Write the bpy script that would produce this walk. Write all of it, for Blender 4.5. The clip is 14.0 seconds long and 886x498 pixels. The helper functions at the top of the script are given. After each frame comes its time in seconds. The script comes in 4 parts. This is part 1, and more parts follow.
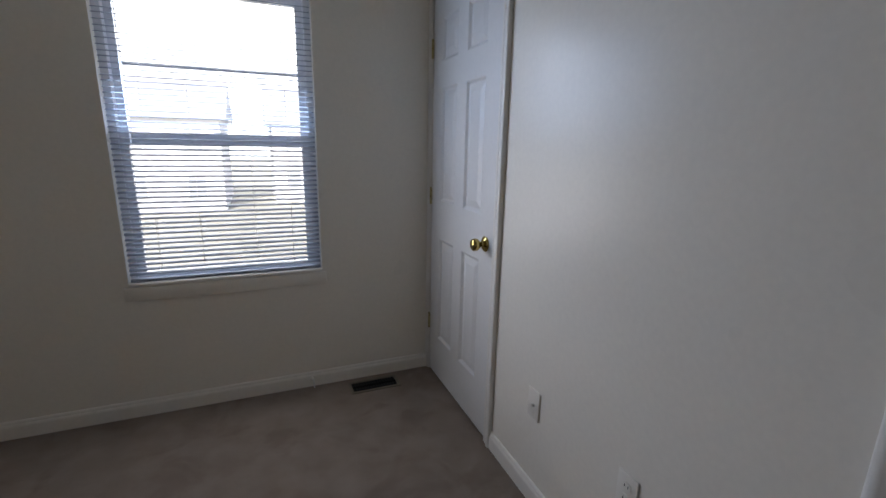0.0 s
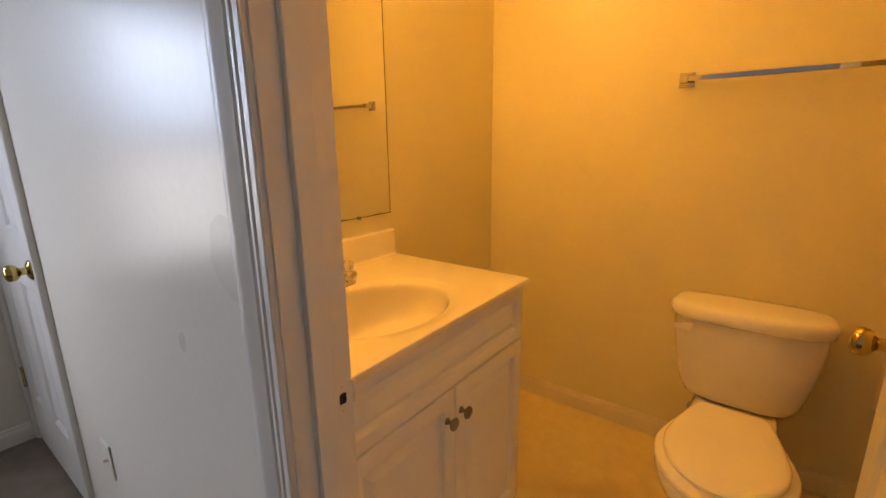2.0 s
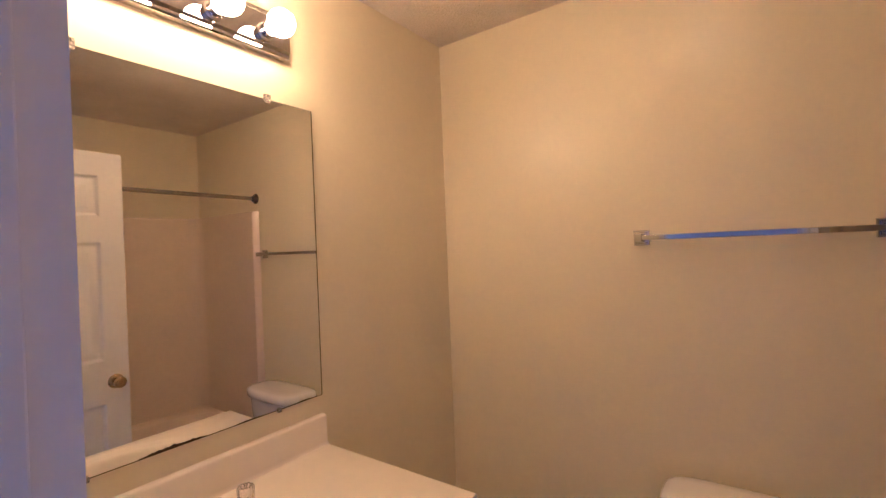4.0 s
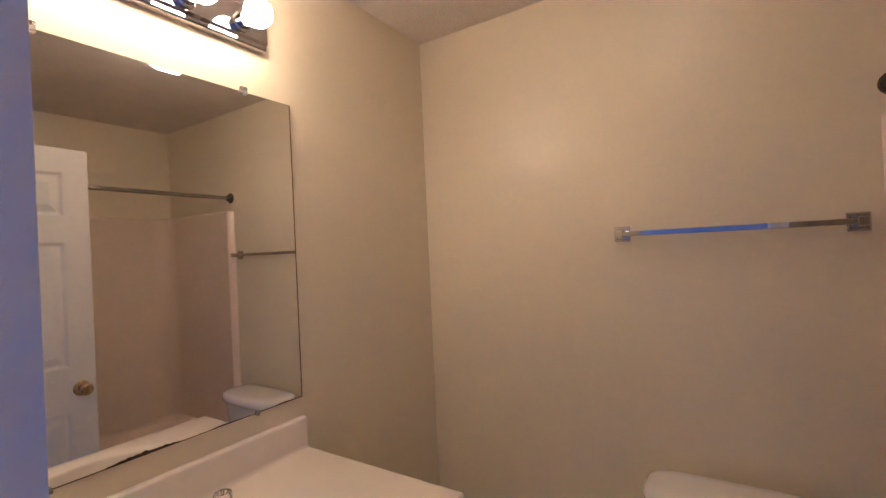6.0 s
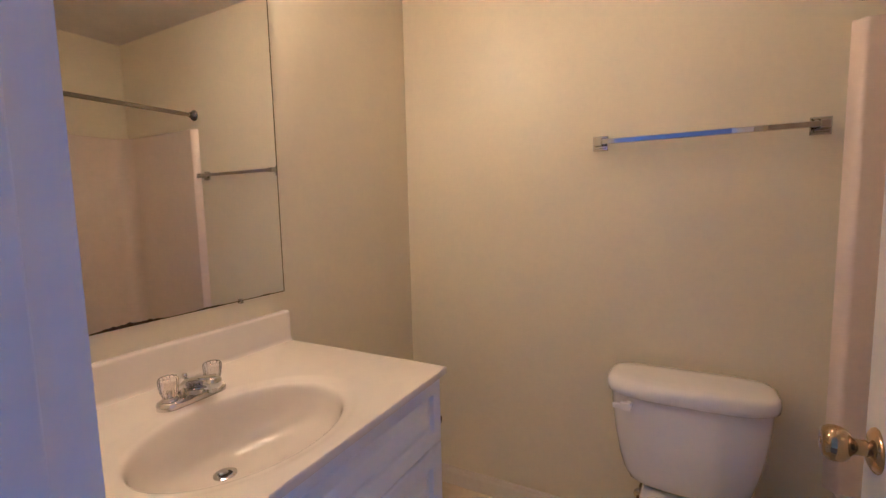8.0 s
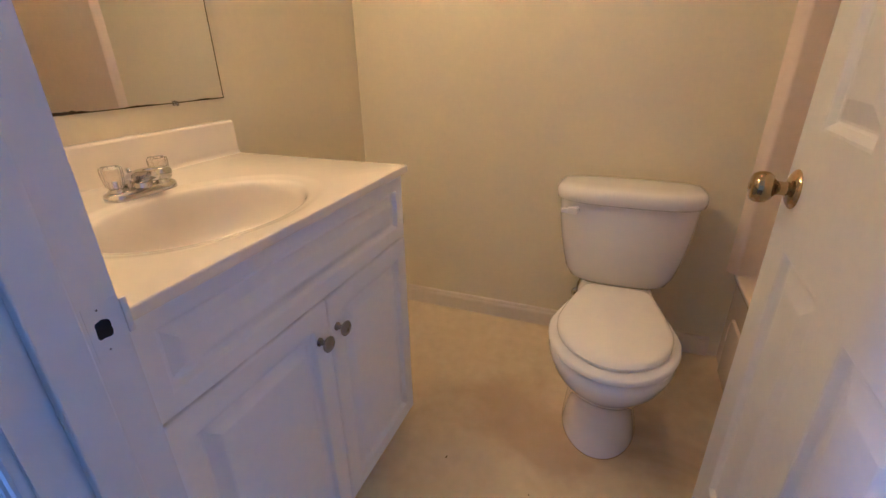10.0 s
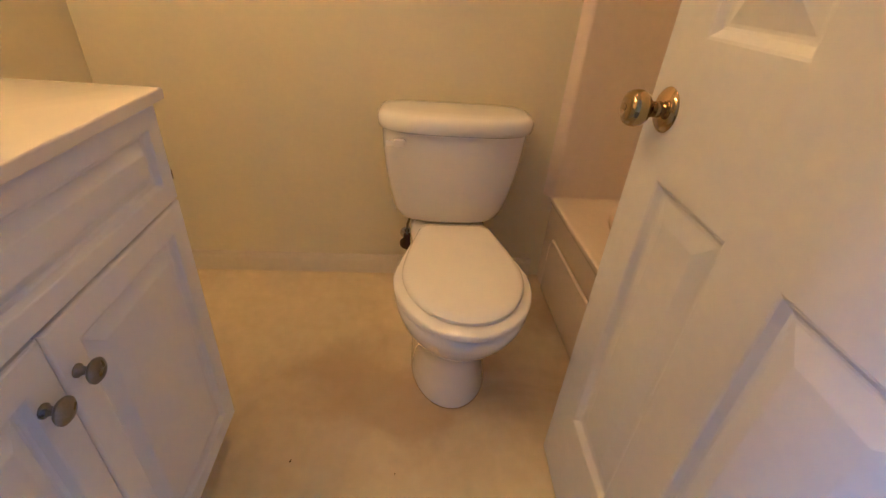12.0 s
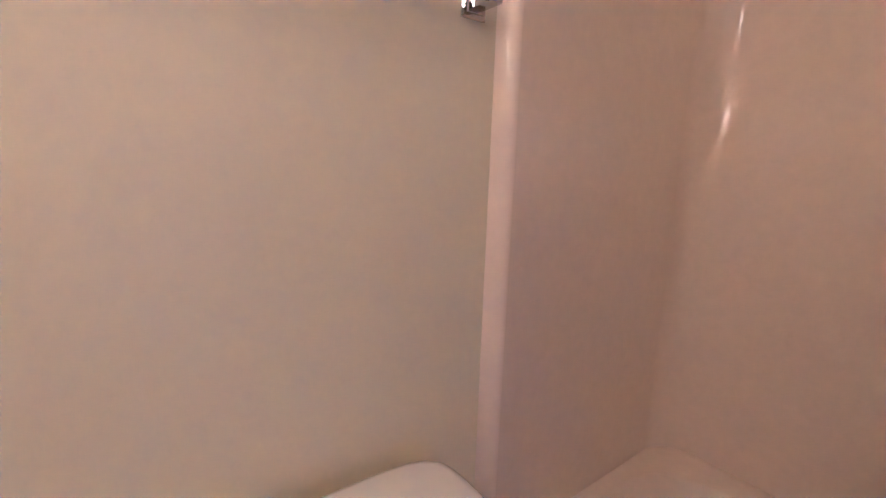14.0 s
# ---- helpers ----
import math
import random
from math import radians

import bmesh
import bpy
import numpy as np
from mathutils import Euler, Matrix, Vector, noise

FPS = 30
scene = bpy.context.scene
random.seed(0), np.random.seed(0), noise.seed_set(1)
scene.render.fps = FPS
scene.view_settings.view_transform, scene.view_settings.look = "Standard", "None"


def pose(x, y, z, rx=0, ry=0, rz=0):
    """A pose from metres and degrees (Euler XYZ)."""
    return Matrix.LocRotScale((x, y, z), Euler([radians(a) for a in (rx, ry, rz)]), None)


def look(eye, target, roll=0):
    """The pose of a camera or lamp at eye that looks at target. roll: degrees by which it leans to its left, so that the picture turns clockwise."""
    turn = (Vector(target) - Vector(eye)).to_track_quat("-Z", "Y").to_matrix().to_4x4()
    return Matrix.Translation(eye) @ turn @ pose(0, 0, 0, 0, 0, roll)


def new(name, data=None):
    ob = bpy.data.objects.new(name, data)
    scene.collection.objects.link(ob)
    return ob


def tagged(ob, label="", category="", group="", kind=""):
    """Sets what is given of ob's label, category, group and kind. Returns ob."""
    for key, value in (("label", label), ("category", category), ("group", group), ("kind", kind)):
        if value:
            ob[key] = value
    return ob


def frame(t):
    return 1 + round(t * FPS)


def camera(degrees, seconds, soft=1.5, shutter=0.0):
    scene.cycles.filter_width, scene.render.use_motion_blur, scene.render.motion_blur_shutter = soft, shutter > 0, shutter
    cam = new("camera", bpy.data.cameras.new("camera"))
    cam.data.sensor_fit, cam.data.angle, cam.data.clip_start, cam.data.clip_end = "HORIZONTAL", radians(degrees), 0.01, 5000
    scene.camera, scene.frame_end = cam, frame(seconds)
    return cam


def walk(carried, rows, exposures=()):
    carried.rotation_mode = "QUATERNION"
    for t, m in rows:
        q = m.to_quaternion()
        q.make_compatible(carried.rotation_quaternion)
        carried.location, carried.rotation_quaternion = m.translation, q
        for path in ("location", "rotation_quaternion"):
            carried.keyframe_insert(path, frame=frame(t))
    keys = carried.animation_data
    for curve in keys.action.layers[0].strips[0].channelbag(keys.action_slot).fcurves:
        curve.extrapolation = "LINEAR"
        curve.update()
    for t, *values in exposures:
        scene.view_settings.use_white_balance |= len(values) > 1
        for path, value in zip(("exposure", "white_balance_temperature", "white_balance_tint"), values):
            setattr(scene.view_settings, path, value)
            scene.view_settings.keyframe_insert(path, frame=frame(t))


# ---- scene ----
cam = camera(90.1, 14.0)
PATH = [
    (0, (-0.997, -0.029, 1.324), (-0.252, 1.769, 0.86), 1.2),
    (0.5, (-0.872, -0.185, 1.293), (0.474, 1.223, 0.839), 3.6),
    (1, (-0.749, -0.3, 1.279), (0.72, 0.973, 0.811), 2.2),
    (1.5, (-0.59, -0.298, 1.263), (0.934, 0.906, 0.784), 0.5),
    (2, (-0.42, -0.294, 1.297), (1.13, 0.879, 0.828), -0.7),
    (2.5, (-0.279, -0.311, 1.343), (1.291, 0.888, 1.035), -1.4),
    (3, (-0.208, -0.311, 1.413), (1.396, 0.871, 1.245), -1.3),
    (3.5, (-0.161, -0.306, 1.48), (1.453, 0.872, 1.385), -1.8),
    (3.7, (-0.15, -0.307, 1.501), (1.465, 0.871, 1.47), -2.2),
    (5.8, (-0.14, -0.292, 1.492), (1.533, 0.803, 1.534), -2.8),
    (6, (-0.14, -0.285, 1.484), (1.542, 0.797, 1.49), -2.6),
    (6.5, (-0.148, -0.277, 1.441), (1.552, 0.775, 1.379), -2.3),
    (7, (-0.154, -0.264, 1.396), (1.564, 0.753, 1.282), -2.0),
    (9.3, (-0.229, -0.236, 1.198), (1.539, 0.56, 0.706), 1.0),
    (9.5, (-0.227, -0.238, 1.185), (1.522, 0.534, 0.597), 0.9),
    (10, (-0.234, -0.221, 1.141), (1.466, 0.464, 0.342), -1.0),
    (10.5, (-0.254, -0.21, 1.108), (1.412, 0.358, 0.158), -2.0),
    (11, (-0.256, -0.192, 1.073), (1.377, 0.137, -0.034), -0.9),
    (11.5, (-0.148, -0.143, 1.031), (1.43, -0.111, -0.197), 1.9),
    (12, (0.005, -0.111, 1.073), (1.697, -0.299, 0.023), 4.9),
    (12.3, (0.11, -0.088, 1.098), (1.834, -0.448, 0.149), 4.4),
    (12.5, (0.206, -0.086, 1.111), (1.979, -0.497, 0.28), 2.1),
    (13, (0.431, -0.074, 1.16), (2.235, -0.642, 0.51), -1.7),
    (13.3, (0.607, -0.081, 1.174), (2.406, -0.783, 0.653), -1.7),
    (13.5, (0.699, -0.078, 1.188), (2.48, -0.868, 0.732), -0.0),
    (13.7, (0.753, -0.086, 1.192), (2.507, -0.959, 0.789), 0.3),
    (14, (0.905, -0.069, 1.233), (2.478, -1.249, 0.868), 1.7),
]
EXPOSURES = [
    (0, 0.93, 6450, 14), (0.6, 1.03, 6800, 14), (1.2, 1.54, 6780, 16), (2.0, 1.53, 6780, 16), (2.2, 1.48, 6440, 23), (2.5, 1.4, 5600, 35), (2.8, 1.32, 5160, 53), (3.3, 1.3, 4220, 41),
    (5.8, 0.92, 3350, 28), (7.2, 1.25, 3310, 27), (9.3, 1.46, 3380, 20), (11, 1.87, 3640, 19), (12.5, 1.61, 3940, 18), (13.1, 1.5, 3640, 26), (14, 1.69, 3220, 31),
]
walk(cam, [(t, look(eye, target, roll)) for t, eye, target, roll in PATH], EXPOSURES)
LAMP_COLOR, BULB_POWER, DIFFUSER_POWER, DAY_POWER, SKY_POWER = (1.0, 0.472, 0.080), 31.0, 14.0, 8.2, 0.12

# ---- world, sky light, exposure ----
world = bpy.data.worlds.new("sky")
world.use_nodes = True
scene.world = world
wn = world.node_tree.nodes
sky = wn.new("ShaderNodeTexSky")
sky.sky_type, sky.sun_disc = "NISHITA", False
sky.sun_elevation, sky.sun_rotation = radians(38), radians(200)
wn["Background"].inputs["Strength"].default_value = SKY_POWER
world.node_tree.links.new(sky.outputs[0], wn["Background"].inputs["Color"])
sun = new("sun", bpy.data.lights.new("sun", "SUN"))
sun.data.energy, sun.data.angle, sun.data.color = 4.0, radians(0.5), (1.0, 0.95, 0.88)
sun.matrix_world = look((-6, -14, 12), (-1, 2, 1))
# daylight in the window's opening: behind the blind, and in front of it the sky's part above and the lawn's below
for y, z, height, power, down, tone in ((2.342, 1.325, 1.30, 0.28, 0.0, (0.58, 0.74, 1.0)), (2.2935, 1.655, 0.58, 0.68, 0.30, (0.49, 0.68, 1.0)),
                                        (2.2935, 0.995, 0.56, 0.33, 0.0, (0.96, 0.93, 0.92))):
    day = new("window_daylight", bpy.data.lights.new("window_daylight", "AREA"))
    day.data.shape, day.data.size, day.data.size_y = "RECTANGLE", 0.80, height
    day.data.energy, day.data.color = DAY_POWER * power, tone
    day.matrix_world = look((-1.155, y, z), (-1.155, 0.0, z - down))


# ---- materials ----
def mat(name, color, rough=0.5, metal=0.0, vary=0.05, big=2.5, fine=90.0, bump=0.03, bump_scale=None, spec=0.5, coat=0.0,
        rough_vary=0.06, emit=None, emit_strength=0.0, glass=0.0, ior=1.45, second=None, bump_distance=0.002, stain=None, stain_scale=1.2, stain_amount=0.35):
    m = bpy.data.materials.new(name)
    m.use_nodes = True
    nt = m.node_tree
    b = nt.nodes["Principled BSDF"]
    co = nt.nodes.new("ShaderNodeTexCoord")
    n1, n2 = nt.nodes.new("ShaderNodeTexNoise"), nt.nodes.new("ShaderNodeTexNoise")
    n1.inputs["Scale"].default_value, n2.inputs["Scale"].default_value = big, fine
    n1.inputs["Detail"].default_value, n2.inputs["Detail"].default_value = 4, 3
    nt.links.new(co.outputs["Object"], n1.inputs["Vector"])
    nt.links.new(co.outputs["Object"], n2.inputs["Vector"])
    add = nt.nodes.new("ShaderNodeMath")
    add.operation = "ADD"
    nt.links.new(n1.outputs["Fac"], add.inputs[0])
    nt.links.new(n2.outputs["Fac"], add.inputs[1])
    ramp = nt.nodes.new("ShaderNodeValToRGB")
    half = nt.nodes.new("ShaderNodeMath")
    half.operation, half.inputs[1].default_value = "MULTIPLY", 0.5
    nt.links.new(add.outputs[0], half.inputs[0])
    nt.links.new(half.outputs[0], ramp.inputs["Fac"])
    low = second or tuple(c * (1 - vary) for c in color)
    high = color if second else tuple(min(1.0, c * (1 + vary)) for c in color)
    ramp.color_ramp.elements[0].position, ramp.color_ramp.elements[1].position = 0.33, 0.67
    ramp.color_ramp.elements[0].color = (*low, 1)
    ramp.color_ramp.elements[1].color = (*high, 1)
    nt.links.new(ramp.outputs[0], b.inputs["Base Color"])
    if stain:
        n4 = nt.nodes.new("ShaderNodeTexNoise")
        n4.inputs["Scale"].default_value, n4.inputs["Detail"].default_value, n4.inputs["Distortion"].default_value = stain_scale, 6, 0.6
        nt.links.new(co.outputs["Object"], n4.inputs["Vector"])
        edge = nt.nodes.new("ShaderNodeMapRange")
        edge.interpolation_type = "SMOOTHSTEP"
        edge.inputs["From Min"].default_value, edge.inputs["From Max"].default_value, edge.inputs["To Max"].default_value = 0.50, 0.66, stain_amount
        nt.links.new(n4.outputs["Fac"], edge.inputs["Value"])
        mix = nt.nodes.new("ShaderNodeMix")
        mix.data_type = "RGBA"
        mix.inputs["B"].default_value = (*stain, 1)
        nt.links.new(edge.outputs[0], mix.inputs["Factor"])
        nt.links.new(ramp.outputs[0], mix.inputs["A"])
        nt.links.new(mix.outputs["Result"], b.inputs["Base Color"])
    rr = nt.nodes.new("ShaderNodeMapRange")
    rr.inputs["To Min"].default_value, rr.inputs["To Max"].default_value = max(0.0, rough - rough_vary), min(1.0, rough + rough_vary)
    nt.links.new(n1.outputs["Fac"], rr.inputs["Value"])
    nt.links.new(rr.outputs[0], b.inputs["Roughness"])
    b.inputs["Metallic"].default_value = metal
    b.inputs["Specular IOR Level"].default_value = spec
    b.inputs["Coat Weight"].default_value = coat
    b.inputs["Coat Roughness"].default_value = 0.05
    b.inputs["Transmission Weight"].default_value = glass
    b.inputs["IOR"].default_value = ior
    if bump:
        n3 = nt.nodes.new("ShaderNodeTexNoise")
        n3.inputs["Scale"].default_value, n3.inputs["Detail"].default_value = bump_scale or fine, 4
        nt.links.new(co.outputs["Object"], n3.inputs["Vector"])
        bp = nt.nodes.new("ShaderNodeBump")
        bp.inputs["Strength"].default_value, bp.inputs["Distance"].default_value = bump, bump_distance
        nt.links.new(n3.outputs["Fac"], bp.inputs["Height"])
        nt.links.new(bp.outputs[0], b.inputs["Normal"])
    if emit:
        b.inputs["Emission Color"].default_value = (*emit, 1)
        b.inputs["Emission Strength"].default_value = emit_strength
    return m


WALL_PAINT = mat("bedroom_wall_paint", (0.79, 0.745, 0.66), 0.29, vary=0.03, big=1.3, fine=60, bump=0.045, bump_scale=160, spec=0.26)
BATH_PAINT = mat("bathroom_wall_paint", (0.80, 0.735, 0.46), 0.34, vary=0.018, big=1.5, fine=60, bump=0.02, bump_scale=150, spec=0.45)
CEILING_TEX = mat("textured_ceiling", (0.80, 0.735, 0.61), 0.9, vary=0.08, big=5, fine=140, bump=0.8, bump_scale=130, bump_distance=0.006, spec=0.2)
TRIM = mat("white_gloss_trim_paint", (0.77, 0.74, 0.69), 0.32, vary=0.03, big=3, fine=40, bump=0.015, bump_scale=70)
DOOR_PAINT = mat("white_door_paint", (0.71, 0.70, 0.68), 0.36, vary=0.03, big=3, fine=45, bump=0.08, bump_scale=220)
CARPET = mat("taupe_cut_pile_carpet", (0.37, 0.30, 0.243), 0.95, vary=0.22, big=7, fine=420, bump=1.0, bump_scale=420, bump_distance=0.008, spec=0.1,
             second=(0.245, 0.193, 0.152), stain=(0.215, 0.163, 0.126), stain_scale=4.5, stain_amount=0.5)
VINYL = mat("cream_sheet_vinyl", (0.775, 0.665, 0.375), 0.36, vary=0.10, big=2.4, fine=22, bump=0.015, bump_scale=160, spec=0.4, second=(0.675, 0.565, 0.30), stain=(0.46, 0.31, 0.15), stain_scale=1.7, stain_amount=0.5)
CABINET = mat("white_thermofoil", (0.86, 0.85, 0.83), 0.34, vary=0.02, big=3, fine=40, bump=0.006, bump_scale=60)
MARBLE = mat("cultured_marble", (0.79, 0.735, 0.61), 0.085, vary=0.02, big=4, fine=25, bump=0.0, spec=0.5, coat=0.25, rough_vary=0.03)
PORCELAIN = mat("vitreous_china", (0.87, 0.845, 0.80), 0.06, vary=0.015, big=4, fine=20, bump=0.0, spec=0.9, coat=0.8, rough_vary=0.01)
SEAT_PLASTIC = mat("toilet_seat_plastic", (0.88, 0.85, 0.80), 0.08, vary=0.015, big=4, fine=20, bump=0.0, spec=0.6, rough_vary=0.02)
FIBERGLASS = mat("white_fiberglass", (0.84, 0.725, 0.545), 0.085, vary=0.03, big=2, fine=40, bump=0.03, bump_scale=18, spec=0.5)
CHROME = mat("chrome", (0.60, 0.60, 0.61), 0.03, 1.0, vary=0.04, big=8, fine=60, bump=0.0, rough_vary=0.012)
NICKEL = mat("brushed_nickel", (0.26, 0.245, 0.225), 0.28, 1.0, vary=0.10, big=30, fine=300, bump=0.03)
BRASS = mat("polished_brass", (0.46, 0.35, 0.12), 0.03, 1.0, vary=0.08, big=20, fine=200, bump=0.0, rough_vary=0.015)
STEEL_ROD = mat("satin_steel_rod", (0.36, 0.34, 0.31), 0.22, 1.0, vary=0.05, big=20, fine=200, bump=0.0)
DARK_STEEL = mat("dark_oiled_steel", (0.13, 0.115, 0.10), 0.2, 1.0, vary=0.15, big=20, fine=200, bump=0.0)
MIRROR = mat("silvered_glass", (0.90, 0.91, 0.89), 0.012, 1.0, vary=0.01, big=2, fine=10, bump=0.0, rough_vary=0.006)
DARK_EDGE = mat("tarnished_silvering", (0.03, 0.02, 0.015), 0.7, vary=0.4, big=20, fine=90)
BLACK = mat("dark_recess", (0.015, 0.013, 0.012), 0.8, vary=0.3, big=20, fine=90)
BROWN_METAL = mat("dark_bronze_metal", (0.10, 0.06, 0.035), 0.45, 0.6, vary=0.25, big=30, fine=200)
ACRYLIC = mat("clear_acrylic", (0.95, 0.92, 0.88), 0.09, vary=0.01, big=5, fine=30, bump=0.0, glass=0.90, ior=1.40, rough_vary=0.02)
CLEAR_CLIP = mat("clear_plastic", (0.93, 0.92, 0.9), 0.12, vary=0.01, big=5, fine=30, bump=0.0, glass=0.85, ior=1.45, rough_vary=0.02)
GLASS = mat("window_glass", (0.98, 0.99, 0.99), 0.0, vary=0.0, big=2, fine=10, bump=0.0, glass=1.0, ior=1.45, rough_vary=0.0)
VINYL_WINDOW = mat("white_window_vinyl", (0.9, 0.9, 0.92), 0.35, vary=0.03, big=4, fine=40)
# white slats and rails, coloured grey-blue so backlit shade sits in the colour
SLAT = mat("shaded_white_slat", (0.30, 0.32, 0.36), 0.42, vary=0.03, big=6, fine=50, bump=0.02)
CORD = mat("white_cord", (0.72, 0.72, 0.70), 0.8, vary=0.1, big=40, fine=400)
REGISTER_FRAME = mat("tan_register_enamel", (0.19, 0.155, 0.11), 0.5, vary=0.15, big=30, fine=160)
REGISTER = mat("dark_register_enamel", (0.006, 0.005, 0.004), 0.8, vary=0.2, big=30, fine=160, spec=0.1)
PLATE = mat("white_switch_plate", (0.80, 0.755, 0.675), 0.3, vary=0.02, big=5, fine=40)
BATH_TRIM = mat("cream_trim_paint", (0.79, 0.72, 0.53), 0.34, vary=0.04, big=3, fine=40, bump=0.05, bump_scale=70)
BED_TRIM = mat("warm_white_trim_paint", (0.80, 0.76, 0.69), 0.36, vary=0.03, big=3, fine=40, bump=0.05, bump_scale=70)
DULL_BRASS = mat("dull_hinge_brass", (0.46, 0.39, 0.20), 0.28, 0.9, vary=0.2, big=60, fine=300)
DEBRIS = mat("dark_crumb", (0.07, 0.035, 0.02), 0.8, vary=0.4, big=90, fine=300)
BULB = mat("lit_frosted_bulb", (0.9, 0.85, 0.75), 0.3, bump=0.0, emit=LAMP_COLOR, emit_strength=BULB_POWER)
DIFFUSER = mat("lit_opal_diffuser", (0.9, 0.86, 0.78), 0.3, bump=0.0, emit=LAMP_COLOR, emit_strength=DIFFUSER_POWER)
GRASS = mat("dry_winter_lawn", (0.42, 0.40, 0.33), 0.95, vary=0.35, big=0.3, fine=6, bump=0.3)
SIDING = mat("pale_house_siding", (0.78, 0.78, 0.80), 0.7, vary=0.05, big=0.5, fine=9, bump=0.1)
ROOFING = mat("grey_roof_shingle", (0.6, 0.6, 0.63), 0.9, vary=0.15, big=1, fine=14, bump=0.3)
HAZE = mat("bright_sky_haze", (0.9, 0.92, 0.95), 1.0, bump=0.0, emit=(0.93, 0.97, 1.0), emit_strength=0.8)
DARK_PANE = mat("far_window_pane", (0.42, 0.44, 0.48), 0.1, vary=0.2, big=1, fine=5, bump=0.0)


# ---- mesh helpers ----
PLACE = {}     # where each parent stands
OWN_AXES = set()  # things whose parts are given in the thing's own axes


def thing(name, label, category, group="", kind="", at=(0, 0, 0), axes=None):
    ob = new(name)
    ob.empty_display_size = 0.05
    PLACE[ob] = axes or Matrix.Translation(at)
    ob.matrix_world = PLACE[ob]
    if axes:
        OWN_AXES.add(ob)
    return tagged(ob, label, category, group, kind)


def mesh_object(name, bm, material, smooth=35):
    me = bpy.data.meshes.new(name)
    bmesh.ops.recalc_face_normals(bm, faces=bm.faces)
    if smooth:
        limit = radians(smooth)
        for f in bm.faces:
            f.smooth = True
        for e in bm.edges:
            e.smooth = len(e.link_faces) == 2 and e.calc_face_angle(0.0) < limit
    bm.to_mesh(me)
    bm.free()
    me.materials.append(material)
    return new(name, me)


def part(name, bm, material, parent, label="", smooth=35):
    return attach(mesh_object(name, bm, material, smooth), parent, label)


def attach(ob, parent, label=""):
    ob.parent = parent
    if parent in OWN_AXES:
        OWN_AXES.add(ob)
        PLACE[ob] = PLACE[parent]
    else:
        ob.matrix_parent_inverse = PLACE[parent].inverted()
        PLACE[ob] = Matrix.Identity(4)
    if label:
        ob["label"] = label
    return ob


def box(x0, x1, y0, y1, z0, z1, r=0.0, seg=2, into=None):
    b = bmesh.new()
    bmesh.ops.create_cube(b, size=1.0, matrix=Matrix.Translation(((x0 + x1) / 2, (y0 + y1) / 2, (z0 + z1) / 2)) @ Matrix.Diagonal((x1 - x0, y1 - y0, z1 - z0, 1)))
    if r:
        bmesh.ops.bevel(b, geom=list(b.edges), offset=r, segments=seg, profile=0.5, affect="EDGES", clamp_overlap=True)
    return merge(into, b)


def merge(into, b):
    if into is None:
        return b
    me = bpy.data.meshes.new("tmp")
    b.to_mesh(me)
    b.free()
    into.from_mesh(me)
    bpy.data.meshes.remove(me)
    return into


def loft(rings, caps=(True, True), into=None, closed=True):
    """Skin rings of equally many points."""
    b = bmesh.new()
    rows = [[b.verts.new(p) for p in ring] for ring in rings]
    n = len(rows[0])
    for a, c in zip(rows, rows[1:]):
        for i in range(n if closed else n - 1):
            j = (i + 1) % n
            b.faces.new((a[i], a[j], c[j], c[i]))
    if caps[0]:
        b.faces.new(rows[0][::-1])
    if caps[1]:
        b.faces.new(rows[-1])
    return merge(into, b)


def lathe(profile, m, seg=28, into=None):
    """Turn (radius, height) pairs round m's z axis."""
    rings = []
    for r, h in profile:
        rings.append([m @ Vector((r * math.cos(2 * math.pi * k / seg), r * math.sin(2 * math.pi * k / seg), h)) for k in range(seg)])
    return loft(rings, (profile[0][0] > 1e-6, profile[-1][0] > 1e-6), into)


def aim(p, direction):
    """A frame at p whose z axis points along direction."""
    return Matrix.Translation(p) @ Vector(direction).to_track_quat("Z", "Y").to_matrix().to_4x4()


def rod(p0, p1, r, seg=16, into=None):
    d = Vector(p1) - Vector(p0)
    return lathe([(r, 0), (r, d.length)], aim(p0, d), seg, into)


def tube(points, r, seg=12, into=None):
    """A round tube along a bent line."""
    rings = []
    pts = [Vector(p) for p in points]
    for i, p in enumerate(pts):
        d = (pts[min(i + 1, len(pts) - 1)] - pts[max(i - 1, 0)]).normalized()
        side = d.cross(Vector((0.31, 0.17, 0.93))).normalized()
        up = side.cross(d)
        rad = r[i] if isinstance(r, (list, tuple)) else r
        rings.append([p + (side * math.cos(2 * math.pi * k / seg) + up * math.sin(2 * math.pi * k / seg)) * rad for k in range(seg)])
    return loft(rings, (True, True), into)


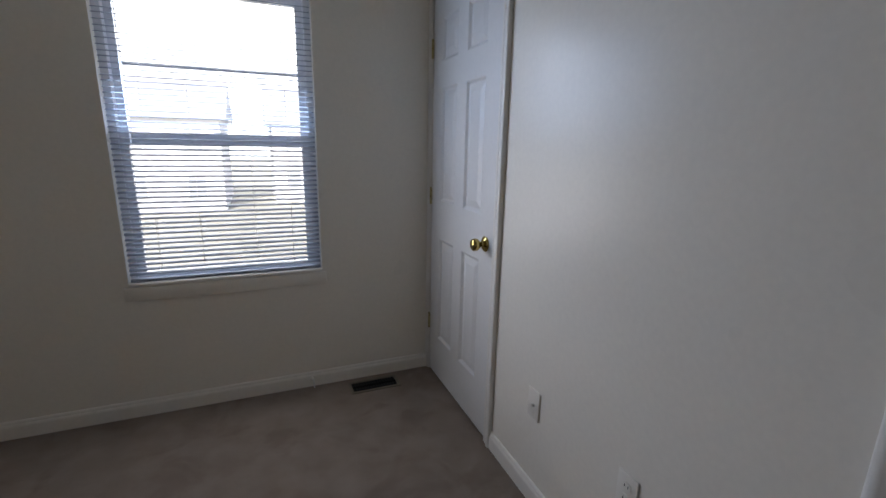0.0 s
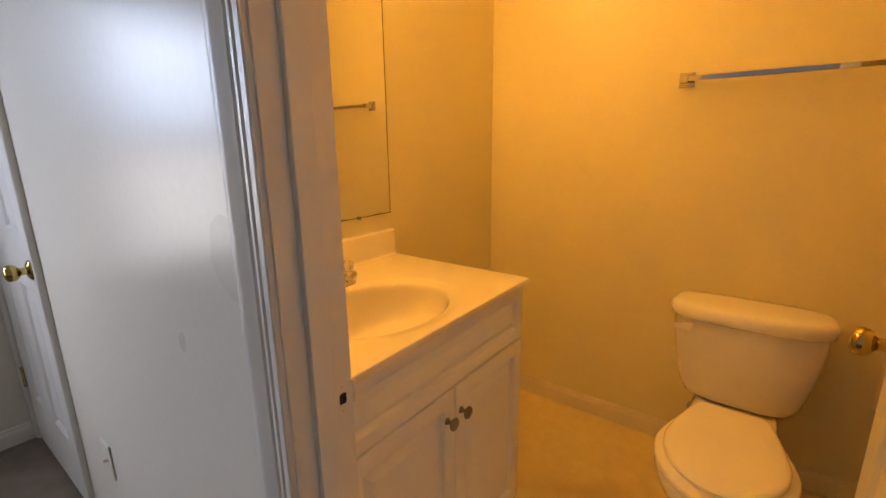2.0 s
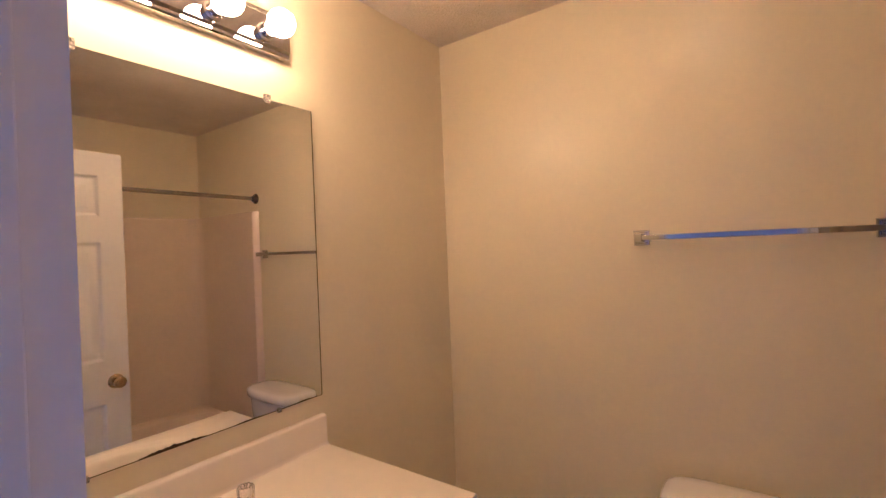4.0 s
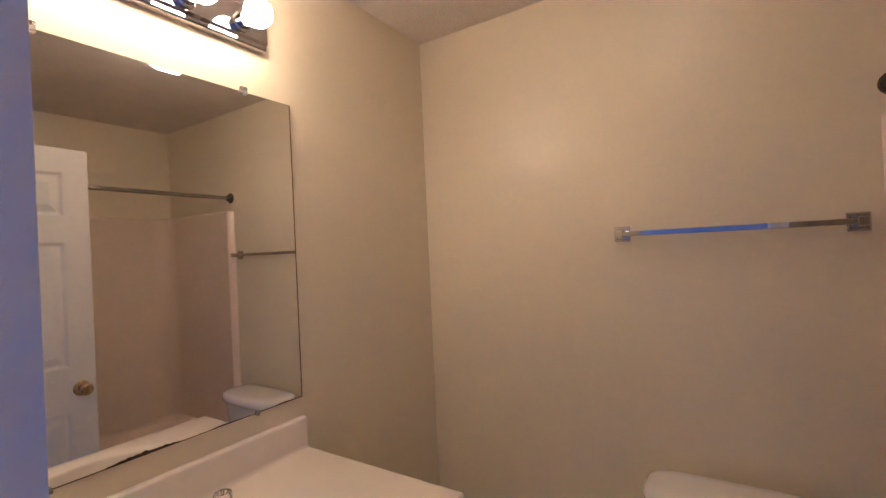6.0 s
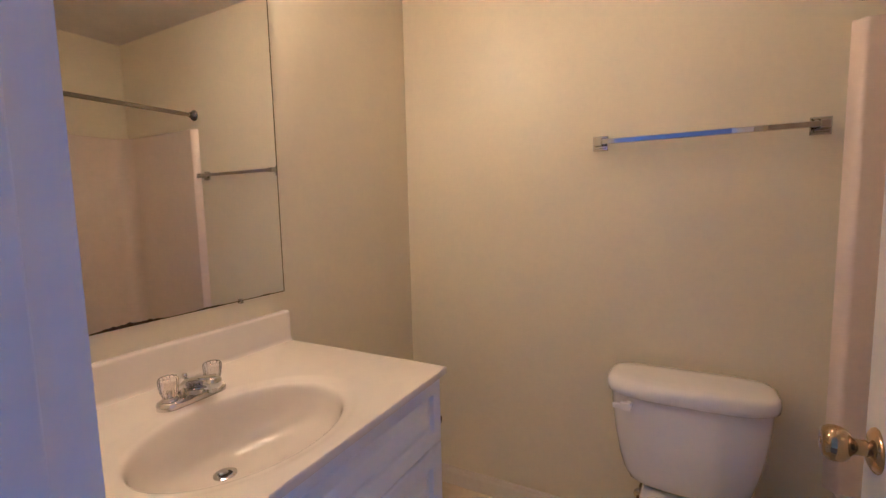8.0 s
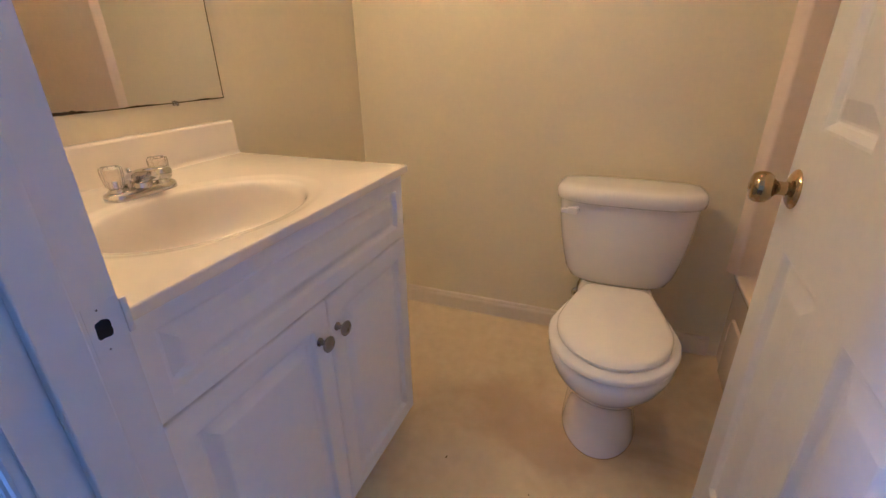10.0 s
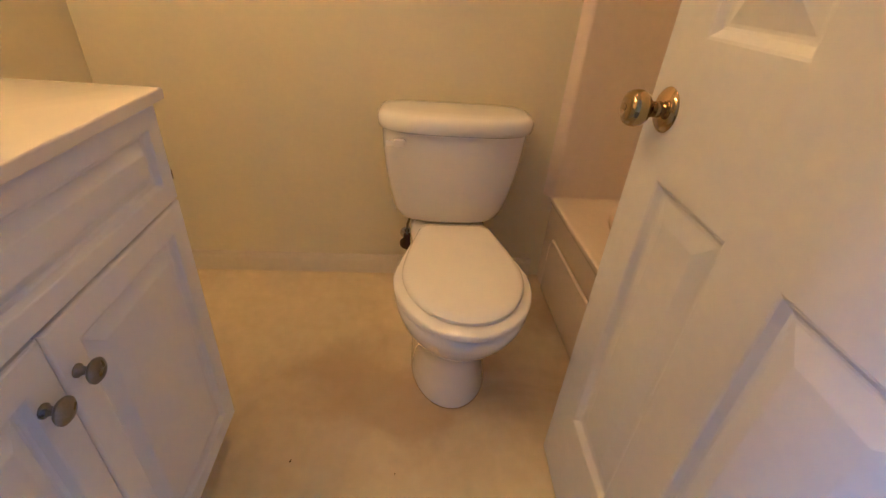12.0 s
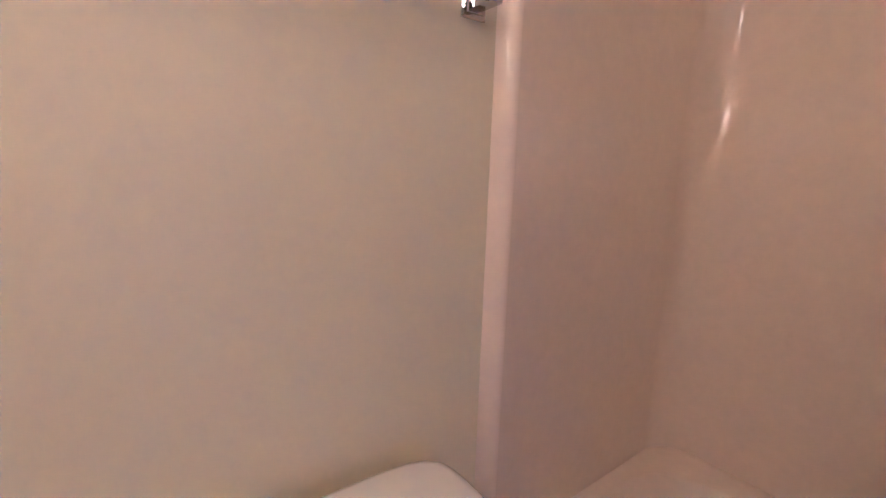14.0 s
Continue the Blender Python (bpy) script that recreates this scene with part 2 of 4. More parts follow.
def slab(axis, lo, hi, u0, u1, v0, v1, holes=(), into=None):
    """A wall or panel with openings: axis is its thin axis ('x', 'y' or 'z'), holes are (u0, u1, v0, v1)."""
    us = sorted({u0, u1, *[min(max(h[0], u0), u1) for h in holes], *[min(max(h[1], u0), u1) for h in holes]})
    vs = sorted({v0, v1, *[min(max(h[2], v0), v1) for h in holes], *[min(max(h[3], v0), v1) for h in holes]})
    b = bmesh.new()
    made = {}

    def vert(w, u, v):
        key = (w, u, v)
        if key not in made:
            made[key] = b.verts.new({"x": (w, u, v), "y": (u, w, v), "z": (u, v, w)}[axis])
        return made[key]

    def filled(i, j):
        if not (0 <= i < len(us) - 1 and 0 <= j < len(vs) - 1):
            return False
        cu, cv = (us[i] + us[i + 1]) / 2, (vs[j] + vs[j + 1]) / 2
        return not any(h[0] < cu < h[1] and h[2] < cv < h[3] for h in holes)

    for i in range(len(us) - 1):
        for j in range(len(vs) - 1):
            if not filled(i, j):
                continue
            a, c, d, e = us[i], us[i + 1], vs[j], vs[j + 1]
            b.faces.new([vert(lo, *q) for q in ((a, d), (c, d), (c, e), (a, e))])
            b.faces.new([vert(hi, *q) for q in ((a, d), (a, e), (c, e), (c, d))])
            for di, dj, p, q in ((-1, 0, (a, d), (a, e)), (1, 0, (c, d), (c, e)), (0, -1, (a, d), (c, d)), (0, 1, (a, e), (c, e))):
                if not filled(i + di, j + dj):
                    b.faces.new([vert(lo, *p), vert(lo, *q), vert(hi, *q), vert(hi, *p)])
    return merge(into, b)


def structure(name, bm, material, label, category, smooth=0):
    return tagged(mesh_object(name, bm, material, smooth), label, category, kind="structure")


def profile_strip(p0, p1, out, up, section, into=None):
    """A moulding from p0 to p1; section lists (out, up) pairs."""
    o, u = Vector(out), Vector(up)
    rings = [[Vector(p) + o * a + u * c for a, c in section] for p in (p0, p1)]
    return loft(rings, (True, True), into)


# ---- rooms ----
CEIL = 2.44
WIN_Y = 2.294          # window wall
WX, BX = -0.120, -0.014  # partition: bedroom face, bathroom face
BACK_X = 1.545         # bathroom end wall
MIR_Y = 0.878          # mirror wall
TUB_Y, FAR_Y = -0.680, -1.455
OPEN_Y0, OPEN_Y1, OPEN_Z = -0.528, 0.195, 2.045   # bathroom doorway, clear
CL_Y0, CL_Y1 = 1.541, 2.255                        # closet doorway, clear
JB = 0.018             # jamb board
WX0, WX1, WZ0, WZ1 = -1.585, -0.725, 0.655, 1.995  # window opening
BED_X, BED_Y = -3.40, -2.00

structure("floor_1", slab("z", -0.12, 0.0, BED_X, WX, BED_Y, WIN_Y), CARPET, "taupe cut-pile bedroom carpet", "carpet")
structure("floor_2", slab("z", -0.12, 0.0, WX, BACK_X, FAR_Y - 0.1, MIR_Y), VINYL, "cream speckled sheet vinyl bathroom floor", "floor")
structure("floor_3", slab("z", -0.12, 0.0, WX, 0.70, MIR_Y, WIN_Y), CARPET, "taupe carpet inside the closet", "carpet")
structure("wall_partition", slab("x", WX, BX, BED_Y, WIN_Y, 0.0, CEIL,
          [(OPEN_Y0 - JB, OPEN_Y1 + JB, -1, OPEN_Z + JB), (CL_Y0 - JB, CL_Y1 + JB, -1, OPEN_Z + JB)]), WALL_PAINT, "off-white painted partition wall with two doorways", "wall")
structure("wall_window", slab("y", WIN_Y, WIN_Y + 0.16, BED_X, 0.70, 0.0, CEIL, [(WX0, WX1, WZ0, WZ1)]), WALL_PAINT, "off-white painted outer wall with one window", "wall")
structure("wall_west", slab("x", BED_X - 0.1, BED_X, BED_Y, WIN_Y + 0.16, 0.0, CEIL), WALL_PAINT, "off-white painted bedroom wall", "wall")
structure("wall_south", slab("y", BED_Y - 0.1, BED_Y, BED_X - 0.1, BACK_X + 0.1, 0.0, CEIL), WALL_PAINT, "off-white painted bedroom wall", "wall")
structure("wall_bath_end", slab("x", BACK_X, BACK_X + 0.1, FAR_Y - 0.1, MIR_Y + 0.1, 0.0, CEIL), BATH_PAINT, "beige painted bathroom wall behind the toilet", "wall")
structure("wall_bath_mirror", slab("y", MIR_Y, MIR_Y + 0.1, BX, BACK_X, 0.0, CEIL), BATH_PAINT, "beige painted bathroom wall behind the vanity", "wall")
structure("wall_bath_tub", slab("y", FAR_Y - 0.1, FAR_Y, BX, BACK_X, 0.0, CEIL), BATH_PAINT, "beige painted bathroom wall above the tub", "wall")
structure("wall_bath_inner", slab("x", BX, BX + 0.004, FAR_Y, MIR_Y, 0.0, CEIL, [(OPEN_Y0 - JB, OPEN_Y1 + JB, -1, OPEN_Z + JB)]), BATH_PAINT,
          "beige painted bathroom side of the partition", "wall")
structure("wall_closet", slab("x", 0.70, 0.80, MIR_Y + 0.1, WIN_Y + 0.16, 0.0, CEIL), WALL_PAINT, "off-white closet wall", "wall")
structure("ceiling_1", slab("z", CEIL, CEIL + 0.1, BED_X - 0.1, BX, BED_Y - 0.1, WIN_Y + 0.16), CEILING_TEX, "white textured bedroom ceiling", "ceiling")
structure("ceiling_2", slab("z", CEIL, CEIL + 0.1, BX, BACK_X + 0.1, FAR_Y - 0.1, MIR_Y + 0.1), CEILING_TEX, "off-white textured bathroom ceiling", "ceiling")
structure("ceiling_3", slab("z", CEIL, CEIL + 0.1, BX, 0.80, MIR_Y + 0.1, WIN_Y + 0.16), CEILING_TEX, "white textured closet ceiling", "ceiling")

# baseboards: plain boards with an eased and stepped top
BASE = [(0.0, 0.0), (0.013, 0.0), (0.013, 0.058), (0.011, 0.066), (0.0085, 0.070), (0.0085, 0.077), (0.005, 0.083), (0.0, 0.084)]


def baseboard(name, p0, p1, out, label, paint=BED_TRIM):
    structure(name, profile_strip(p0, p1, out, (0, 0, 1), BASE), paint, label, "baseboard")


baseboard("baseboard_1", (BED_X, WIN_Y, 0), (WX - 0.016, WIN_Y, 0), (0, -1, 0), "white painted baseboard under the window")
baseboard("baseboard_2", (WX, OPEN_Y1 + 0.078, 0), (WX, CL_Y0 - 0.066, 0), (-1, 0, 0), "white painted baseboard between the doorways")
baseboard("baseboard_3", (WX, BED_Y, 0), (WX, OPEN_Y0 - 0.078, 0), (-1, 0, 0), "white painted baseboard beside the doorway")
baseboard("baseboard_4", (BACK_X, MIR_Y - 0.014, 0), (BACK_X, TUB_Y + 0.022, 0), (-1, 0, 0), "cream painted baseboard behind the toilet", BATH_TRIM)
baseboard("baseboard_5", (0.785, MIR_Y, 0), (BACK_X, MIR_Y, 0), (0, -1, 0), "cream painted baseboard beside the vanity", BATH_TRIM)

# door casings: a colonial section with beads and a flat
CASING = [(0.0, 0.0), (0.0085, 0.0), (0.0105, 0.003), (0.0105, 0.013), (0.0088, 0.0145), (0.0088, 0.0160), (0.0120, 0.018), (0.0120, 0.023), (0.0098, 0.0245), (0.0098, 0.0260),
          (0.0135, 0.029), (0.0155, 0.040), (0.0185, 0.050), (0.0190, 0.056), (0.0185, 0.064), (0.0160, 0.068), (0.0110, 0.070), (0.0, 0.070)]


def casing(n, y0, y1, z1, width, label, left=None):
    """Casing round a doorway on the bedroom face of the partition."""
    k = width / 0.070
    sec = [(a, c * k) for a, c in CASING]
    m = left / 0.070 if left else k
    top = z1 + 0.005
    b = profile_strip((WX, y0 - 0.005, 0), (WX, y0 - 0.005, top), (-1, 0, 0), (0, -1, 0), sec)
    profile_strip((WX, y1 + 0.005, 0), (WX, y1 + 0.005, top), (-1, 0, 0), (0, 1, 0), [(a, c * m) for a, c in CASING], into=b)
    profile_strip((WX, y0 - 0.005 - width, top), (WX, y1 + 0.005 + (left or width), top), (-1, 0, 0), (0, 0, 1), sec, into=b)
    structure("trim_%d" % n, b, TRIM, label, "door casing", smooth=30)


casing(1, OPEN_Y0, OPEN_Y1, OPEN_Z, 0.070, "white moulded casing round the bathroom doorway")
casing(2, CL_Y0, CL_Y1, OPEN_Z, 0.058, "white moulded casing round the closet door", left=0.033)


def jamb(n, y0, y1, z1, stop0, stop1, label):
    b = slab("y", y1, y1 + JB, WX - 0.001, BX + 0.001, 0.0, z1 + JB)
    slab("y", y0 - JB, y0, WX - 0.001, BX + 0.001, 0.0, z1 + JB, into=b)
    slab("z", z1, z1 + JB, WX - 0.001, BX + 0.001, y0 + 0.0002, y1 - 0.0002, into=b)
    box(stop0, stop1, y1 - 0.011, y1 + 0.001, 0.0, z1 - 0.011, 0.002, into=b)
    box(stop0, stop1, y0 - 0.001, y0 + 0.011, 0.0, z1 - 0.011, 0.002, into=b)
    box(stop0, stop1, y0, y1, z1 - 0.0112, z1 + 0.001, 0.002, into=b)
    structure("trim_%d" % n, b, TRIM, label, "door jamb")


jamb(3, OPEN_Y0, OPEN_Y1, OPEN_Z, -0.088, -0.052, "white painted jamb and stop of the bathroom doorway")
jamb(4, CL_Y0, CL_Y1, OPEN_Z, -0.078, -0.045, "white painted jamb and stop of the closet doorway")


# ---- doors ----
def knob(parent, p, direction, material=BRASS, label="polished brass round knob"):
    m = aim(p, direction)
    h = part("door_handle", lathe([(0.0, 0.066), (0.016, 0.0655), (0.0225, 0.063), (0.0262, 0.057), (0.0275, 0.049), (0.0262, 0.041), (0.0215, 0.034),
                                   (0.0155, 0.030), (0.0125, 0.026), (0.0118, 0.018), (0.0125, 0.010), (0.0, 0.010)][::-1], m, 32), material, parent, label, 50)
    part("rosette", lathe([(0.0, 0.0), (0.033, 0.0), (0.034, 0.002), (0.0325, 0.005), (0.026, 0.009), (0.017, 0.0125), (0.0, 0.0125)], m, 32), material, h, smooth=50)
    part("keyhole", lathe([(0.0, 0.0), (0.0058, 0.0), (0.0052, 0.0015), (0.0, 0.0015)], m @ Matrix.Translation((0, 0, 0.0656)), 14), material, h)


def panel_rings(u0, u1, v0, v1, steps):
    """Nested rectangles (u, v, depth) of a moulded panel."""
    return [[(u0 + i, v0 + i, d), (u1 - i, v0 + i, d), (u1 - i, v1 - i, d), (u0 + i, v1 - i, d)] for i, d in steps]


DOOR_STEPS = [(0.0, 0.0), (0.004, -0.0015), (0.013, -0.0100), (0.017, -0.0112), (0.021, -0.0112), (0.048, -0.0036), (0.051, -0.003)]


def six_panel_leaf(parent, width, height, thick, label, trimmed=0.0):
    """A moulded leaf in its own plane: x along the width, z up, faces at y = 0 and y = -thick; trimmed: planed off the latch stile."""
    st, mid = 0.116, 0.098
    pw = (width - 2 * st - mid) / 2
    rows = [(0.235, 0.815), (1.015, 1.585), (1.705, 1.905)]
    spots = [(x, x + pw, z0, z1) for z0, z1 in rows for x in (st, st + pw + mid)]
    leaf = part("leaf", slab("y", -thick, 0.0, 0.0, width - trimmed, 0.0, height, spots), DOOR_PAINT, parent, label, smooth=0)
    for u0, u1, v0, v1 in spots:
        front = [[Vector((u, d, v)) for u, v, d in r] for r in panel_rings(u0, u1, v0, v1, DOOR_STEPS)]
        back = [[Vector((u, -thick - d, v)) for u, v, d in r] for r in panel_rings(u0, u1, v0, v1, DOOR_STEPS)]
        b = loft(front, (False, True))
        loft(back, (False, True), into=b)
        part("panel", b, DOOR_PAINT, leaf, smooth=0)
    return leaf


def hinge(parent, x, y, z, along, material=BRASS, label="brass butt hinge"):
    b = rod((x, y, z - 0.045), (x, y, z + 0.045), 0.006, 12)
    for k in (-0.03, 0.0, 0.03):
        rod((x, y, z + k - 0.0005), (x, y, z + k + 0.0005), 0.0067, 12, into=b)
    lathe([(0.0, 0.0), (0.005, 0.0), (0.004, 0.004), (0.0, 0.005)], aim((x, y, z + 0.045), (0, 0, 1)), 12, into=b)
    box(min(x, x + along[0]), max(x, x + along[0]) + 1e-4, min(y, y + along[1]), max(y, y + along[1]) + 1e-4, z - 0.044, z + 0.044, into=b)
    part("hinge", b, material, parent, label)


# closet door, shut; its leaf runs from the knob edge to the hinges by the corner
door1 = thing("door_1", "white six-panel closet door, shut, with brass knob", "door", kind="structure", axes=pose(WX - 0.004, CL_Y0 + 0.004, 0.012, 0, 0, 90))
six_panel_leaf(door1, CL_Y1 - CL_Y0 - 0.008, 2.028, 0.035, "white painted moulded six-panel leaf")
for kz in (0.30, 1.03, 1.78):
    hinge(door1, CL_Y1 - CL_Y0 - 0.004, 0.006, kz, (-0.02, 0.0), DULL_BRASS, "dull brass butt hinge")
knob(door1, (0.062, 0.0, 0.898), (0, 1, 0))

# bathroom door, swung open into the bathroom
door2 = thing("door_2", "white six-panel bathroom door, open, with brass knob", "door", kind="structure", axes=pose(0.030, -0.479, 0.012, 0, 0, -2.5))
six_panel_leaf(door2, 0.711, 2.015, 0.035, "white painted moulded six-panel leaf", 0.020)
for kz in (0.20, 1.00, 1.80):
    hinge(door2, -0.016, -0.030, kz, (0.019, 0.0))
knob(door2, (0.633, 0.0, 0.912), (0, 1, 0))
knob(door2, (0.633, -0.035, 0.912), (0, -1, 0))
part("latch_plate", box(0.6905, 0.6922, -0.030, -0.005, 0.878, 0.934, 0.0005), BRASS, door2, "brass latch plate")

# strike plate in the jamb: white painted plate with a lip, a dark hole and two screws
strike = thing("strike_plate", "white painted strike plate with dark latch hole in the jamb", "strike plate", at=(-0.03, OPEN_Y1, 0.915))
sp = box(-0.0135, -0.0072, OPEN_Y1 - 0.0032, OPEN_Y1 - 0.0002, 0.903, 0.940, 0.0012)
slab("y", OPEN_Y1 - 0.0005, OPEN_Y1 - 0.0001, -0.045, -0.0136, 0.889, 0.944, into=sp)
part("plate", sp, TRIM, strike)
edge = []
for k in range(22):
    a = 2 * math.pi * k / 22
    rr = (abs(math.cos(a)) ** 5 + abs(math.sin(a)) ** 5) ** -0.2 * (0.95 + 0.16 * noise.noise((2.1 * math.cos(a), 2.1 * math.sin(a), 3.3)))
    edge.append((-0.0325 + 0.0073 * rr * math.cos(a), 0.918 + 0.0098 * rr * math.sin(a)))
part("latch_hole", loft([[Vector((x, OPEN_Y1 - y, z)) for x, z in edge] for y in (0.0002, 0.0008)]), BLACK, strike, "dark ragged latch hole", smooth=0)
for kz in (0.8965, 0.938):
    part("screw", lathe([(0.0, 0.0), (0.0011, 0.0), (0.0010, 0.0004), (0.0, 0.0005)], aim((-0.033, OPEN_Y1 - 0.0005, kz), (0, -1, 0)), 10), NICKEL, strike)

# ---- window and blind ----
GY = WIN_Y + 0.085   # sash plane
win = thing("window_1", "white vinyl double-hung window in a plain drywall opening", "window", kind="structure", at=(-1.155, GY, WZ0))
part("window_frame", slab("y", GY - 0.035, GY + 0.055, WX0, WX1, WZ0, WZ1, [(WX0 + 0.030, WX1 - 0.030, WZ0 + 0.025, WZ1 - 0.025)]), VINYL_WINDOW, win, smooth=0)
lower = part("sash", slab("y", GY - 0.030, GY + 0.008, WX0 + 0.0302, WX1 - 0.0302, WZ0 + 0.0252, 1.340, [(WX0 + 0.064, WX1 - 0.064, 0.705, 1.298)]), VINYL_WINDOW, win, smooth=0)
upper = part("sash", slab("y", GY + 0.010, GY + 0.048, WX0 + 0.0302, WX1 - 0.0302, 1.300, WZ1 - 0.0252, [(WX0 + 0.064, WX1 - 0.064, 1.338, 1.945)]), VINYL_WINDOW, win, smooth=0)
for sash, yc, z0, z1 in ((lower, GY - 0.011, 0.700, 1.302), (upper, GY + 0.029, 1.334, 1.950)):
    g = part("pane", box(WX0 + 0.060, WX1 - 0.060, yc - 0.002, yc + 0.002, z0, z1), GLASS, sash, smooth=0)
    g.visible_shadow = False
part("muntin", box(WX0 + 0.062, WX1 - 0.062, GY + 0.020, GY + 0.038, 1.629, 1.645, 0.003), VINYL_WINDOW, upper)
part("sash_lock", box(-1.185, -1.125, GY - 0.028, GY + 0.004, 1.340, 1.352, 0.004), VINYL_WINDOW, lower)
sb = box(WX0 + 0.0003, WX1 - 0.0003, WIN_Y - 0.012, GY - 0.0352, WZ0 - 0.002, WZ0 + 0.016, 0.004)
part("window_sill", sb, TRIM, win, "white painted stool")
part("apron", box(WX0 - 0.02, WX1 + 0.02, WIN_Y - 0.012, WIN_Y - 0.0002, WZ0 - 0.068, WZ0 - 0.0025, 0.004), WALL_PAINT, win, "wall-coloured apron board under the stool")

blind = thing("venetian_blind", "white aluminium venetian blind, lowered with open slats", "blind", at=(-1.155, WIN_Y + 0.02, WZ0 + 0.018))
BY = WIN_Y + 0.022
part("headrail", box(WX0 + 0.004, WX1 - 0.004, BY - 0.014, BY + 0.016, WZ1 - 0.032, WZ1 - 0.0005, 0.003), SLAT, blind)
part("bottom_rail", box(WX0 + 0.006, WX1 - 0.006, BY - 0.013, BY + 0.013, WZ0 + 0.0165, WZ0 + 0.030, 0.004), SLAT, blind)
rings = []
for xx in (WX0 + 0.006, WX1 - 0.006):
    top = [(-0.0125 + 0.025 * k / 6, 0.0022 * (1 - (k / 3 - 1) ** 2)) for k in range(7)]
    rings.append([Vector((xx, BY + a, c + 0.0003)) for a, c in top] + [Vector((xx, BY + a, c - 0.0003)) for a, c in reversed(top)])
SLAT_PITCH = 0.0235
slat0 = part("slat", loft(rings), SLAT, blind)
zs = WZ0 + 0.052
count = 0
while zs < WZ1 - 0.045:
    if count == 0:
        slat = slat0
    else:
        slat = attach(new("slat", slat0.data), blind)
    lean = radians(17 + random.uniform(-1.2, 1.2))
    slat.matrix_basis = Matrix.Translation((0, 0, zs)) @ Matrix.Translation((0, BY, 0)) @ Matrix.Rotation(lean, 4, "X") @ Matrix.Rotation(radians(random.uniform(-0.08, 0.08)), 4, "Y") @ Matrix.Translation((0, -BY, 0))
    zs += SLAT_PITCH
    count += 1
for xc in (-1.45, -1.27, -1.03, -0.86):
    cb = bmesh.new()
    for yy in (BY - 0.0138, BY + 0.0138):
        rod((xc, yy, WZ0 + 0.025), (xc, yy, WZ1 - 0.03), 0.0007, 6, into=cb)
    part("ladder_cord", cb, CORD, blind)
part("tilt_wand", rod((WX0 + 0.085, BY - 0.019, 1.30), (WX0 + 0.085, BY - 0.019, WZ1 - 0.03), 0.0035, 8), CLEAR_CLIP, blind, "clear plastic wand")

# ---- bedroom small things ----
vent = thing("floor_register", "tan metal floor register with dark louvres in the carpet", "floor vent", at=(-0.482, 2.178, 0.0))
VX0, VX1, VY0, VY1 = -0.618, -0.346, 2.119, 2.236
part("frame", slab("z", -0.004, 0.006, VX0, VX1, VY0, VY1, [(VX0 + 0.013, VX1 - 0.013, VY0 + 0.013, VY1 - 0.013)]), REGISTER_FRAME, vent, smooth=0)
part("duct", box(VX0 + 0.012, VX1 - 0.012, VY0 + 0.012, VY1 - 0.012, 0.0005, 0.0012), BLACK, vent, "dark duct opening", smooth=0)
for k in range(15):
    xv = VX0 + 0.026 + k * (VX1 - VX0 - 0.052) / 14
    part("louvre", box(xv - 0.0022, xv + 0.0022, VY0 + 0.011, VY1 - 0.011, 0.0012, 0.0048), REGISTER, vent, smooth=0)
part("divider", box(VX0 + 0.011, VX1 - 0.011, 2.1745, 2.1805, 0.0012, 0.0053), REGISTER, vent, smooth=0)


def plate(name, y, z, label, category):
    t = thing(name, label, category, at=(WX, y, z))
    part("cover", box(WX - 0.006, WX - 0.0002, y - 0.035, y + 0.035, z - 0.0575, z + 0.0575, 0.003), PLATE, t)
    return t


duplex = plate("outlet", 0.724, 0.40, "white duplex electrical outlet on the wall", "outlet")
for dz in (-0.0195, 0.0195):
    b = lathe([(0.0, 0.0), (0.0165, 0.0), (0.016, 0.0022), (0.0, 0.0022)], aim((WX - 0.006, 0.724, 0.40 + dz), (-1, 0, 0)), 20)
    s = part("socket", b, PLATE, duplex)
    for dy in (-0.0063, 0.0063):
        part("slot", box(WX - 0.0086, WX - 0.0081, 0.724 + dy - 0.0012, 0.724 + dy + 0.0012, 0.40 + dz - 0.001, 0.40 + dz + 0.007), BLACK, s, "dark slot", smooth=0)
part("screw", lathe([(0.0, 0.0), (0.003, 0.0), (0.0026, 0.001), (0.0, 0.0012)], aim((WX - 0.006, 0.724, 0.40), (-1, 0, 0)), 10), PLATE, duplex)
jack = plate("wall_jack", 1.178, 0.40, "white wall plate with a single round jack", "wall plate")
part("jack", lathe([(0.0, 0.0), (0.0065, 0.0), (0.0065, 0.004), (0.0048, 0.0045), (0.0048, 0.010), (0.0, 0.010)], aim((WX - 0.006, 1.178, 0.40), (-1, 0, 0)), 14), PLATE, jack)
for dz in (-0.042, 0.042):
    part("screw", lathe([(0.0, 0.0), (0.003, 0.0), (0.0026, 0.001), (0.0, 0.0012)], aim((WX - 0.006, 1.178, 0.40 + dz), (-1, 0, 0)), 10), PLATE, jack)
stop = thing("cable_stub", "short white cable stub with plug at the baseboard", "cable", at=(-0.80, WIN_Y - 0.013, 0.05))
part("cable", tube([(-0.805, WIN_Y - 0.012, 0.045), (-0.800, WIN_Y - 0.03, 0.046), (-0.799, WIN_Y - 0.036, 0.036), (-0.798, WIN_Y - 0.037, 0.018), (-0.797, WIN_Y - 0.037, 0.002)], 0.0032, 8), CORD, stop)
part("plug", lathe([(0.0, 0.0), (0.011, 0.0), (0.010, 0.006), (0.005, 0.010), (0.0, 0.010)], aim((-0.805, WIN_Y - 0.0128, 0.045), (0, -1, 0)), 14), PLATE, stop)

